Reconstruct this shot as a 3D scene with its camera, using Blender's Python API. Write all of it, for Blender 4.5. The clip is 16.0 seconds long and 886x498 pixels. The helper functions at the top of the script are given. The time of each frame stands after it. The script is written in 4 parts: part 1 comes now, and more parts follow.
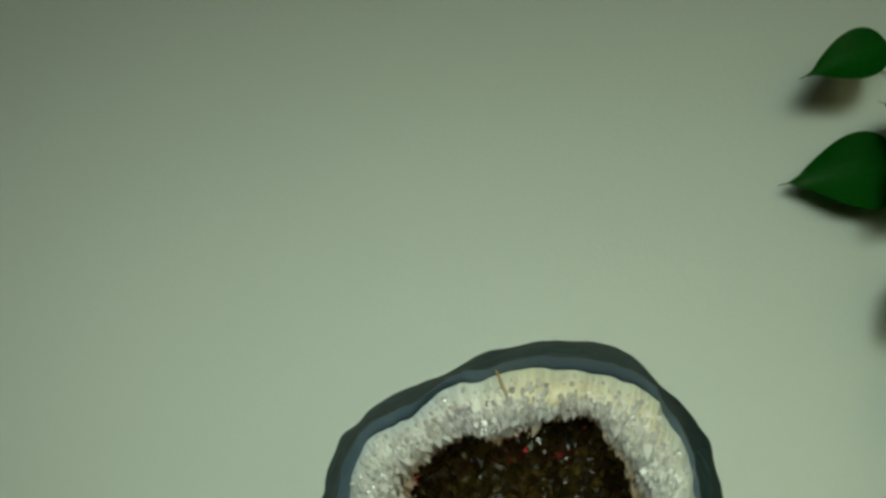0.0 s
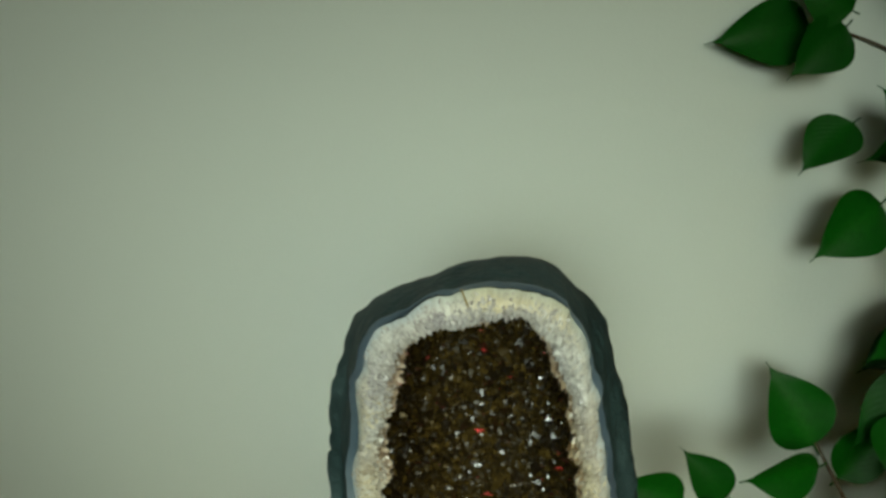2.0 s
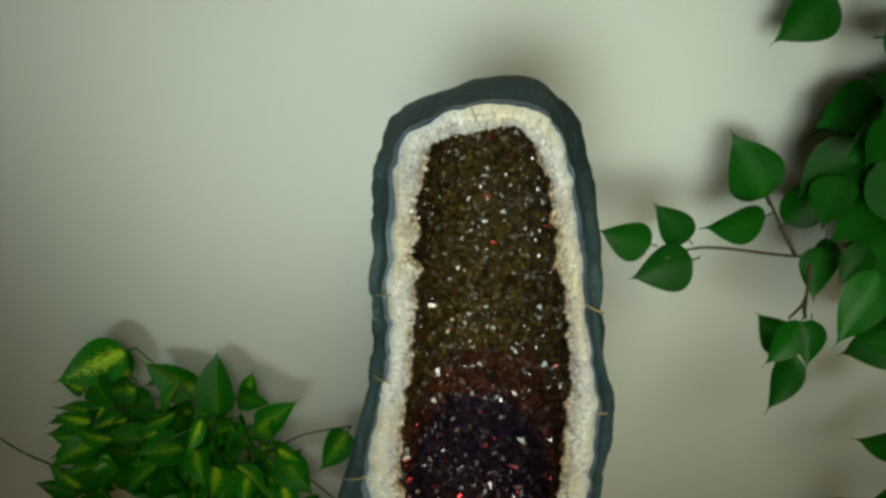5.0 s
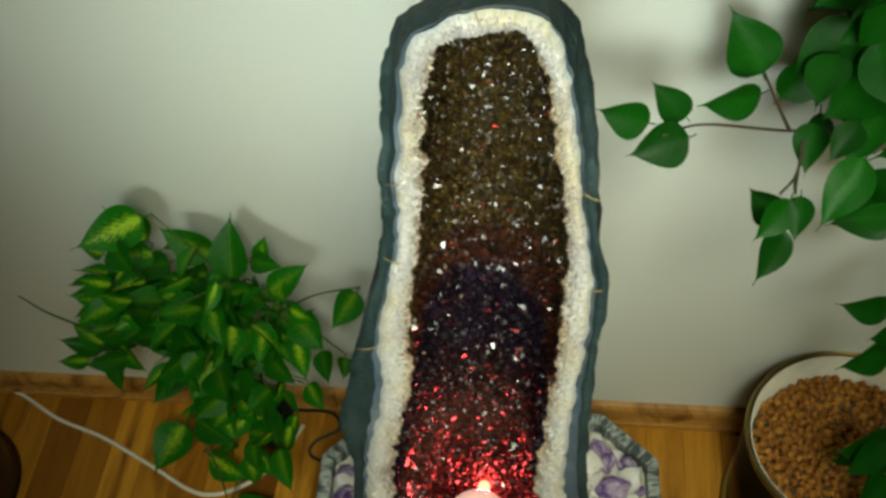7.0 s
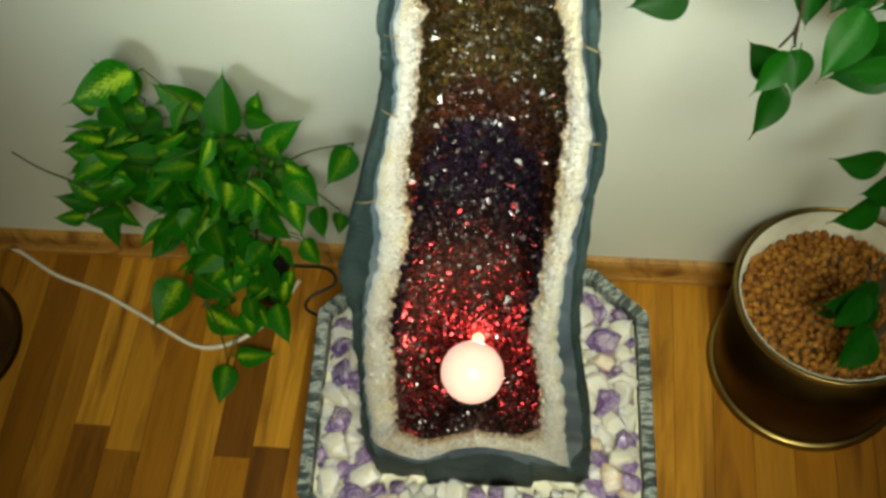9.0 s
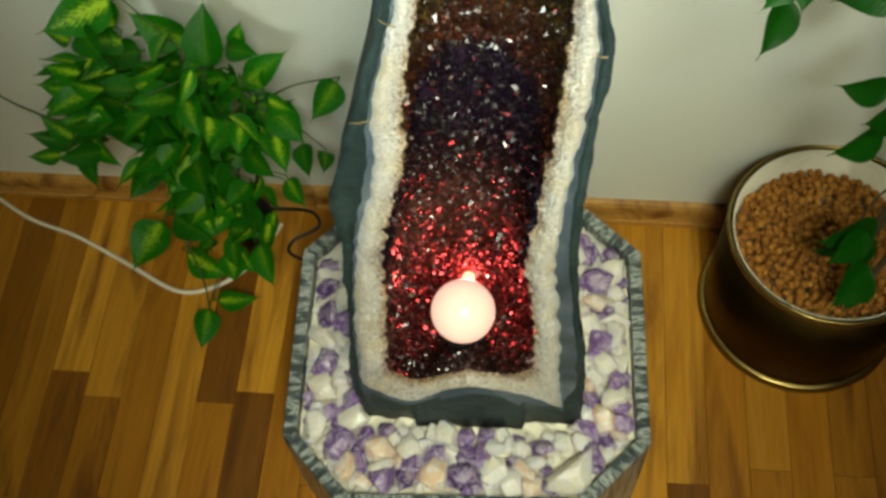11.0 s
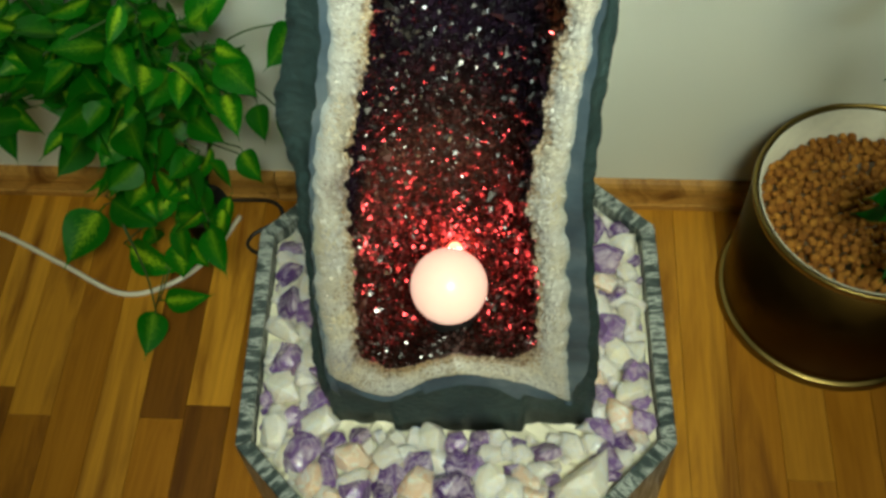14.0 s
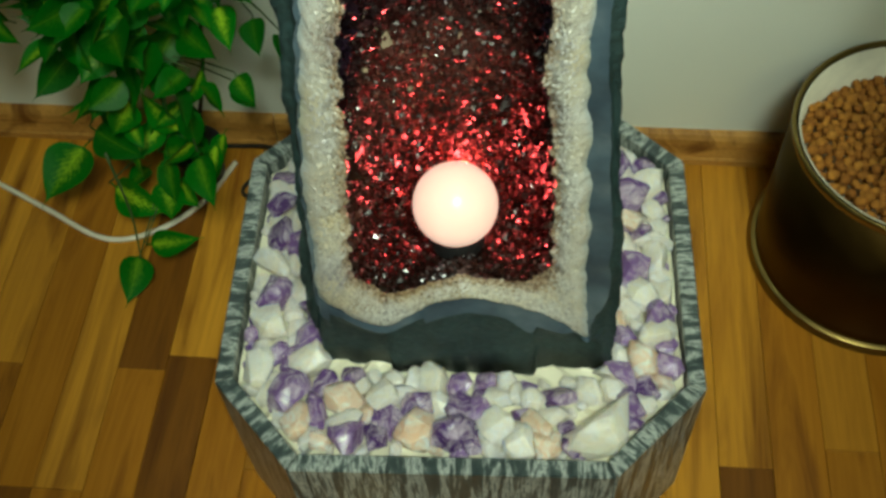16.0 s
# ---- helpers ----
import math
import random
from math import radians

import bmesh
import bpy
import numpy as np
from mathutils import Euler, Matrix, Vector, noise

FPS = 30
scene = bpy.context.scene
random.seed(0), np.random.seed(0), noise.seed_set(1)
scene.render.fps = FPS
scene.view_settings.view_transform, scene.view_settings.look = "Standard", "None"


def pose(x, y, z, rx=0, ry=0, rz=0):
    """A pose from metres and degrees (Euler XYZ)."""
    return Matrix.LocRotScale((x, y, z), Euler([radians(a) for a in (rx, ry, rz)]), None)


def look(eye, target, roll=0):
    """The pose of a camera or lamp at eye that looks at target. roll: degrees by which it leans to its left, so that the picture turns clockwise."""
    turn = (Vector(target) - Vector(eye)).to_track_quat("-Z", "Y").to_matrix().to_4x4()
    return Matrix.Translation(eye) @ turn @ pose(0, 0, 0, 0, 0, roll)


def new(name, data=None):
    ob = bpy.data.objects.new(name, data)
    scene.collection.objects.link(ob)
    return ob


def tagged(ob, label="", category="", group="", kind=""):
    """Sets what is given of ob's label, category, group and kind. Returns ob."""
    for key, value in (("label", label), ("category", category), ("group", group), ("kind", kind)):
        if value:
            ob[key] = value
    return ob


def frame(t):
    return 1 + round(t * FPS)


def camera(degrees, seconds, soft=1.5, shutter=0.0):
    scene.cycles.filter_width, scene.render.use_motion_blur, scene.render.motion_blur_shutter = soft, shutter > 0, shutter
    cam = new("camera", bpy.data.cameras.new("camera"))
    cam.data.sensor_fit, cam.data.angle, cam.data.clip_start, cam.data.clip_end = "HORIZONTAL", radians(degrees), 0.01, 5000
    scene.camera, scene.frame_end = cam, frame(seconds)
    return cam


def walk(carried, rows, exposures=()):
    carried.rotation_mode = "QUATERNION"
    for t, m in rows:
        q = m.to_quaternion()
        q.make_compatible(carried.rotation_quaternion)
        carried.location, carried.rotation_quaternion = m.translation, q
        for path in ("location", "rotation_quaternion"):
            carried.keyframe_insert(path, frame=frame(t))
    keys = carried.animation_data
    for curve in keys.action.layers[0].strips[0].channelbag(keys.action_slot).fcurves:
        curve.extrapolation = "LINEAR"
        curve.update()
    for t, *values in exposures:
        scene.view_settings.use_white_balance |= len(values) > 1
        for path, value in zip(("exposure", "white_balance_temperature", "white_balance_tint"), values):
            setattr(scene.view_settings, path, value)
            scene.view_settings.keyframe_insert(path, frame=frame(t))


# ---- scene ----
cam = camera(44.5, 16.0, soft=3.1)
PATH = [
    (0, (0.065, -0.252, 1.449), (-0.125, 1.684, 0.983), -3.8),
    (0.5, (0.068, -0.272, 1.503), (-0.111, 1.61, 0.849), -3.8),
    (1, (0.072, -0.3, 1.525), (-0.096, 1.545, 0.772), -3.8),
    (1.5, (0.075, -0.333, 1.553), (-0.082, 1.47, 0.703), -3.6),
    (2, (0.078, -0.366, 1.584), (-0.075, 1.391, 0.641), -3.6),
    (2.5, (0.083, -0.397, 1.611), (-0.074, 1.314, 0.587), -3.8),
    (3, (0.087, -0.429, 1.638), (-0.072, 1.235, 0.54), -3.9),
    (3.5, (0.089, -0.451, 1.663), (-0.071, 1.162, 0.492), -4.1),
    (4, (0.091, -0.469, 1.685), (-0.075, 1.094, 0.449), -4.4),
    (6.5, (0.094, -0.494, 1.762), (-0.108, 0.811, 0.261), -6.4),
    (7, (0.096, -0.494, 1.776), (-0.097, 0.756, 0.227), -6.5),
    (7.5, (0.095, -0.492, 1.783), (-0.091, 0.704, 0.192), -6.7),
    (8, (0.093, -0.492, 1.783), (-0.087, 0.651, 0.152), -6.7),
    (8.5, (0.091, -0.498, 1.78), (-0.085, 0.595, 0.114), -6.8),
    (9, (0.089, -0.502, 1.778), (-0.082, 0.538, 0.078), -7.0),
    (9.5, (0.081, -0.512, 1.776), (-0.079, 0.482, 0.048), -6.7),
    (12, (0.064, -0.505, 1.656), (-0.044, 0.472, -0.085), -5.0),
    (12.5, (0.062, -0.503, 1.611), (-0.039, 0.503, -0.115), -4.7),
    (13, (0.059, -0.498, 1.564), (-0.036, 0.536, -0.146), -4.4),
    (13.5, (0.054, -0.49, 1.514), (-0.036, 0.566, -0.182), -4.2),
    (14, (0.053, -0.484, 1.458), (-0.039, 0.589, -0.227), -4.4),
    (14.5, (0.053, -0.479, 1.396), (-0.044, 0.605, -0.282), -4.7),
    (15, (0.051, -0.484, 1.336), (-0.053, 0.612, -0.334), -4.8),
    (15.5, (0.051, -0.493, 1.302), (-0.058, 0.606, -0.366), -4.5),
    (16, (0.058, -0.518, 1.285), (-0.063, 0.605, -0.366), -4.1),
]
EXPOSURES = [(0.0, -2.1, 6450, -14), (1.0, -2.1, 6450, -10), (2.0, -2.06, 6450, -6), (4.0, -1.8, 6450, 1), (7.0, -1.22, 6500, 0), (9.5, -0.72, 6700, 0), (12.0, -0.88, 6700, -2), (16.0, -0.88, 6050, -12)]
walk(cam, [(t, look(eye, target, roll)) for t, eye, target, roll in PATH], EXPOSURES)

# ---- world and light ----
world = bpy.data.worlds.new("room_world")
scene.world = world
world.use_nodes = True
world.node_tree.nodes["Background"].inputs[0].default_value = (0.9, 1.0, 0.95, 1)
world.node_tree.nodes["Background"].inputs[1].default_value = 0.006


def area_lamp(name, eye, target, sx, sy, watts, colour, spread=180):
    data = bpy.data.lights.new(name, "AREA")
    data.shape, data.size, data.size_y, data.energy, data.color, data.spread = "RECTANGLE", sx, sy, watts, colour, radians(spread)
    ob = new(name, data)
    ob.matrix_world = look(eye, target)
    return ob


# added unseen beam, not a window; its narrow spread darkens the wall's outer parts
area_lamp("wall_beam", (-0.05, -1.95, 2.35), (0.0, 0.5, 1.05), 1.0, 0.5, 5.0, (0.92, 0.97, 0.90), 24)
area_lamp("ceiling_lamp", (0.3, -1.15, 2.6), (0.0, 0.10, 0.30), 0.5, 0.5, 7.6, (1.0, 0.97, 0.80), 46)
area_lamp("floor_lamp", (0.75, -1.9, 2.2), (0.14, 0.4, 0.95), 1.0, 1.0, 2.1, (1.0, 0.84, 0.45), 44)


# ---- materials ----
def mat(name):
    m = bpy.data.materials.new(name)
    m.use_nodes = True
    nt = m.node_tree
    return m, nt, nt.nodes["Principled BSDF"]


def node(nt, kind, **values):
    n = nt.nodes.new(kind)
    for k, v in values.items():
        n.inputs[k.replace("_", " ")].default_value = v
    return n


def coords(nt, out="Object", scale=(1, 1, 1), rot=(0, 0, 0)):
    tc = nt.nodes.new("ShaderNodeTexCoord")
    mp = nt.nodes.new("ShaderNodeMapping")
    mp.inputs["Scale"].default_value = scale
    mp.inputs["Rotation"].default_value = rot
    nt.links.new(tc.outputs[out], mp.inputs["Vector"])
    return mp.outputs["Vector"]


def noise_tex(nt, vec, scale, detail=4.0, rough=0.55, distortion=0.0):
    n = node(nt, "ShaderNodeTexNoise", Scale=scale, Detail=detail, Roughness=rough, Distortion=distortion)
    nt.links.new(vec, n.inputs["Vector"])
    return n.outputs["Fac"]


def ramp(nt, fac, stops):
    r = nt.nodes.new("ShaderNodeValToRGB")
    while len(r.color_ramp.elements) < len(stops):
        r.color_ramp.elements.new(0.5)
    for e, (p, c) in zip(r.color_ramp.elements, stops):
        e.position, e.color = p, (*c, 1)
    nt.links.new(fac, r.inputs["Fac"])
    return r.outputs["Color"]


def mix(nt, fac, a, b, mode="MIX"):
    n = nt.nodes.new("ShaderNodeMix")
    n.data_type, n.blend_type = "RGBA", mode
    for sock, v in ((n.inputs[0], fac), (n.inputs[6], a), (n.inputs[7], b)):
        if isinstance(v, (int, float)):
            sock.default_value = v
        elif isinstance(v, tuple):
            sock.default_value = (*v, 1)
        else:
            nt.links.new(v, sock)
    return n.outputs[2]


def bump(nt, bsdf, height, strength, distance=0.002):
    b = nt.nodes.new("ShaderNodeBump")
    b.inputs["Strength"].default_value, b.inputs["Distance"].default_value = strength, distance
    nt.links.new(height, b.inputs["Height"])
    nt.links.new(b.outputs["Normal"], bsdf.inputs["Normal"])


def random_of(nt, which):
    if which == "object":
        return nt.nodes.new("ShaderNodeObjectInfo").outputs["Random"]
    return nt.nodes.new("ShaderNodeNewGeometry").outputs["Random Per Island"]


def paint_material():
    m, nt, b = mat("wall_paint")
    v = coords(nt)
    c = ramp(nt, noise_tex(nt, v, 1.3, 3), [(0.3, (0.76, 0.80, 0.73)), (0.7, (0.81, 0.84, 0.76))])
    nt.links.new(c, b.inputs["Base Color"])
    b.inputs["Roughness"].default_value = 0.85
    bump(nt, b, noise_tex(nt, v, 260, 3), 0.25, 0.001)
    return m


def wood_material(name, dark, mid, light, which="object", gloss=0.40):
    m, nt, b = mat(name)
    rnd = random_of(nt, which)
    tc = nt.nodes.new("ShaderNodeTexCoord")
    add = nt.nodes.new("ShaderNodeVectorMath")
    add.operation = "MULTIPLY_ADD"
    comb = nt.nodes.new("ShaderNodeCombineXYZ")
    for i in range(3):
        nt.links.new(rnd, comb.inputs[i])
    nt.links.new(comb.outputs[0], add.inputs[0])
    add.inputs[1].default_value = (13.0, 7.0, 5.0)
    nt.links.new(tc.outputs["Object"], add.inputs[2])
    mp = nt.nodes.new("ShaderNodeMapping")
    mp.inputs["Scale"].default_value = (20, 2.0, 20)
    nt.links.new(add.outputs[0], mp.inputs["Vector"])
    grain = noise_tex(nt, mp.outputs[0], 1.0, 6, 0.6, 0.6)
    mp2 = nt.nodes.new("ShaderNodeMapping")
    mp2.inputs["Scale"].default_value = (160, 6, 160)
    nt.links.new(add.outputs[0], mp2.inputs["Vector"])
    fine = noise_tex(nt, mp2.outputs[0], 1.0, 3, 0.6)
    tone = ramp(nt, rnd, [(0.0, dark), (0.3, mid), (0.55, tuple(a * 0.85 for a in mid)), (0.8, light), (1.0, tuple(0.6 * a + 0.4 * c for a, c in zip(mid, dark)))])
    g = ramp(nt, grain, [(0.30, (0.34, 0.26, 0.20)), (0.50, (1, 1, 1)), (0.75, (0.66, 0.60, 0.5))])
    c = mix(nt, 1.0, tone, g, "MULTIPLY")
    f = ramp(nt, fine, [(0.3, (0.75, 0.72, 0.7)), (0.6, (1, 1, 1))])
    nt.links.new(mix(nt, 0.6, c, f, "MULTIPLY"), b.inputs["Base Color"])
    rr = ramp(nt, grain, [(0.3, (gloss + 0.12,) * 3), (0.7, (gloss,) * 3)])
    nt.links.new(rr, b.inputs["Roughness"])
    b.inputs["Specular IOR Level"].default_value = 0.3
    bump(nt, b, fine, 0.12, 0.001)
    return m


def basalt_material():
    m, nt, b = mat("basalt_shell")
    v = coords(nt)
    c = ramp(nt, noise_tex(nt, v, 9, 6, 0.6), [(0.3, (0.013, 0.030, 0.032)), (0.55, (0.029, 0.056, 0.058)), (0.8, (0.062, 0.098, 0.098))])
    n2 = noise_tex(nt, v, 130, 4)
    c = mix(nt, 0.5, c, ramp(nt, n2, [(0.35, (0.55, 0.55, 0.55)), (0.65, (1.25, 1.25, 1.25))]), "MULTIPLY")
    nt.links.new(c, b.inputs["Base Color"])
    b.inputs["Roughness"].default_value = 0.62
    bump(nt, b, mix(nt, 0.5, n2, noise_tex(nt, v, 35, 5)), 0.9, 0.006)
    return m


def agate_material():
    m, nt, b = mat("agate_layer")
    v = coords(nt)
    c = ramp(nt, noise_tex(nt, v, 14, 5), [(0.3, (0.036, 0.056, 0.082)), (0.5, (0.080, 0.120, 0.162)), (0.75, (0.20, 0.25, 0.29))])
    nt.links.new(c, b.inputs["Base Color"])
    b.inputs["Roughness"].default_value = 0.4
    bump(nt, b, noise_tex(nt, v, 90, 4), 0.4, 0.002)
    return m


def quartz_band_material():
    m, nt, b = mat("white_quartz_band")
    v = coords(nt, "UV", (560, 2.0, 1))
    streak = noise_tex(nt, v, 1.0, 4, 0.6, 0.4)
    v2 = coords(nt)
    c = ramp(nt, streak, [(0.22, (0.40, 0.38, 0.35)), (0.45, (0.58, 0.57, 0.53)), (0.75, (0.70, 0.71, 0.69))])
    stain = ramp(nt, noise_tex(nt, v2, 11, 4), [(0.45, (1, 1, 1)), (0.68, (1.0, 0.86, 0.52))])
    c = mix(nt, 0.8, c, stain, "MULTIPLY")
    tc = nt.nodes.new("ShaderNodeTexCoord")
    sep = nt.nodes.new("ShaderNodeSeparateXYZ")
    nt.links.new(tc.outputs["UV"], sep.inputs[0])
    edge = ramp(nt, sep.outputs[1], [(0.0, (0.78, 0.88, 0.98)), (0.18, (1, 1, 1)), (0.72, (1, 1, 1)), (1.0, (0.55, 0.36, 0.22))])
    c = mix(nt, 1.0, c, edge, "MULTIPLY")
    nt.links.new(c, b.inputs["Base Color"])
    b.inputs["Roughness"].default_value = 0.38
    bump(nt, b, mix(nt, 0.4, streak, noise_tex(nt, v2, 160, 3)), 0.6, 0.003)
    return m


def crystal_material():
    m, nt, b = mat("smoky_amethyst_crystals")
    tc = nt.nodes.new("ShaderNodeTexCoord")
    sep = nt.nodes.new("ShaderNodeSeparateXYZ")
    nt.links.new(tc.outputs["Object"], sep.inputs[0])
    wob = noise_tex(nt, coords(nt), 14, 3)
    h = nt.nodes.new("ShaderNodeMath")
    h.operation = "MULTIPLY_ADD"
    nt.links.new(wob, h.inputs[0])
    h.inputs[1].default_value = 0.12
    nt.links.new(sep.outputs[2], h.inputs[2])
    scaled = nt.nodes.new("ShaderNodeMath")
    scaled.operation = "MULTIPLY"
    nt.links.new(h.outputs[0], scaled.inputs[0])
    scaled.inputs[1].default_value = 0.7
    # crystal tones by height, with foot shade and red lamp glow painted in
    zone = ramp(nt, scaled.outputs[0], [(0.295, (0.010, 0.004, 0.003)), (0.345, (0.032, 0.012, 0.009)), (0.40, (0.065, 0.024, 0.019)), (0.46, (0.026, 0.010, 0.010)), (0.52, (0.011, 0.006, 0.013)), (0.62, (0.010, 0.006, 0.014)), (0.645, (0.040, 0.012, 0.006)),
                                         (0.685, (0.042, 0.014, 0.006)), (0.715, (0.046, 0.031, 0.008)), (0.95, (0.036, 0.024, 0.006))])
    rnd = random_of(nt, "island")
    vary = ramp(nt, rnd, [(0.0, (0.25, 0.22, 0.20)), (0.5, (0.8, 0.8, 0.8)), (0.85, (1.35, 1.32, 1.3)), (1.0, (2.4, 2.35, 2.3))])
    nt.links.new(mix(nt, 1.0, zone, vary, "MULTIPLY"), b.inputs["Base Color"])
    nt.links.new(ramp(nt, rnd, [(0.0, (0.36,) * 3), (0.45, (0.24,) * 3), (0.85, (0.11,) * 3), (1.0, (0.05,) * 3)]), b.inputs["Roughness"])
    b.inputs["IOR"].default_value = 1.55
    return m


def grain_material(name, stops):
    m, nt, b = mat(name)
    v = coords(nt)
    rnd = random_of(nt, "island")
    c = ramp(nt, rnd, stops)
    stain = ramp(nt, noise_tex(nt, v, 9, 4), [(0.46, (1, 1, 1)), (0.66, (1.0, 0.84, 0.50))])
    c = mix(nt, 0.8, c, stain, "MULTIPLY")
    cool = ramp(nt, noise_tex(nt, v, 16, 4), [(0.45, (1, 1, 1)), (0.7, (0.62, 0.58, 0.66))])
    nt.links.new(mix(nt, 0.8, c, cool, "MULTIPLY"), b.inputs["Base Color"])
    b.inputs["Roughness"].default_value = 0.25
    b.inputs["Subsurface Weight"].default_value = 0.3
    b.inputs["Subsurface Radius"].default_value = (1.0, 1.0, 1.0)
    b.inputs["Subsurface Scale"].default_value = 0.003
    return m


def stone_material(name, a, c2, pale, rough, clear):
    """a, c2: two tones that differ from stone to stone; pale: cloudy patches inside."""
    m, nt, b = mat(name)
    v = coords(nt)
    add = nt.nodes.new("ShaderNodeVectorMath")
    add.operation = "ADD"
    nt.links.new(v, add.inputs[0])
    rnd = random_of(nt, "object")
    nt.links.new(rnd, add.inputs[1])
    base = mix(nt, rnd, a, c2)
    cloud = ramp(nt, noise_tex(nt, add.outputs[0], 1.6, 6, 0.65, 0.8), [(0.43, (0, 0, 0)), (0.64, (1, 1, 1))])
    base = mix(nt, cloud, base, pale)
    dark = ramp(nt, noise_tex(nt, add.outputs[0], 4.5, 5, 0.6), [(0.25, (0.72, 0.70, 0.68)), (0.5, (1, 1, 1))])
    nt.links.new(mix(nt, 0.5, base, dark, "MULTIPLY"), b.inputs["Base Color"])
    b.inputs["Roughness"].default_value = rough
    b.inputs["Transmission Weight"].default_value = clear
    b.inputs["Subsurface Weight"].default_value = 0.5 if clear else 0.9
    b.inputs["Subsurface Radius"].default_value = (1.0, 0.9, 0.7)
    b.inputs["Subsurface Scale"].default_value = 0.015 if clear else 0.03
    bump(nt, b, noise_tex(nt, v, 4.0, 6, 0.65), 0.18, 0.08)
    return m


def marble_material():
    m, nt, b = mat("grey_green_marble")
    rnd = random_of(nt, "object")
    tc = nt.nodes.new("ShaderNodeTexCoord")
    add = nt.nodes.new("ShaderNodeVectorMath")
    add.operation = "ADD"
    nt.links.new(tc.outputs["Object"], add.inputs[0])
    nt.links.new(rnd, add.inputs[1])
    mp = nt.nodes.new("ShaderNodeMapping")
    mp.inputs["Rotation"].default_value = (0.0, 0.25, 0.45)
    mp.inputs["Scale"].default_value = (105, 22, 9)
    nt.links.new(add.outputs[0], mp.inputs["Vector"])
    n1 = noise_tex(nt, mp.outputs[0], 1.0, 7, 0.68, 0.35)
    n2 = noise_tex(nt, add.outputs[0], 90, 6, 0.65, 1.5)
    c = ramp(nt, n1, [(0.30, (0.020, 0.030, 0.034)), (0.48, (0.075, 0.10, 0.10)), (0.56, (0.54, 0.58, 0.55)), (0.60, (0.11, 0.14, 0.14)), (0.72, (0.035, 0.05, 0.055))])
    c = mix(nt, 0.55, c, ramp(nt, n2, [(0.35, (0.5, 0.52, 0.54)), (0.6, (1.0, 1.0, 1.0)), (0.72, (1.8, 1.8, 1.7))]), "MULTIPLY")
    nt.links.new(c, b.inputs["Base Color"])
    b.inputs["Roughness"].default_value = 0.3
    bump(nt, b, n2, 0.15, 0.001)
    return m


def brass_material(name, base, rough):
    m, nt, b = mat(name)
    v = coords(nt)
    c = mix(nt, noise_tex(nt, v, 7, 4), base, tuple(x * 0.6 for x in base))
    nt.links.new(c, b.inputs["Base Color"])
    b.inputs["Metallic"].default_value = 1.0
    n = noise_tex(nt, v, 24, 5)
    nt.links.new(ramp(nt, n, [(0.3, (rough,) * 3), (0.8, (rough + 0.14,) * 3)]), b.inputs["Roughness"])
    return m


def plain_material(name, colour, rough=0.5, grain=60.0, depth=0.15):
    m, nt, b = mat(name)
    v = coords(nt)
    c = mix(nt, noise_tex(nt, v, grain, 4), tuple(x * (1 - depth) for x in colour), tuple(min(1, x * (1 + depth)) for x in colour))
    nt.links.new(c, b.inputs["Base Color"])
    b.inputs["Roughness"].default_value = rough
    bump(nt, b, noise_tex(nt, v, grain * 4, 3), 0.2, 0.001)
    return m


def clay_material():
    m, nt, b = mat("expanded_clay")
    v = coords(nt)
    rnd = random_of(nt, "island")
    c = ramp(nt, rnd, [(0.0, (0.27, 0.100, 0.010)), (0.5, (0.38, 0.155, 0.017)), (1.0, (0.48, 0.215, 0.028))])
    c = mix(nt, 0.6, c, ramp(nt, noise_tex(nt, v, 190, 4), [(0.3, (0.6, 0.6, 0.6)), (0.65, (1.15, 1.15, 1.15))]), "MULTIPLY")
    nt.links.new(c, b.inputs["Base Color"])
    b.inputs["Roughness"].default_value = 0.9
    bump(nt, b, noise_tex(nt, v, 420, 4), 0.6, 0.002)
    return m


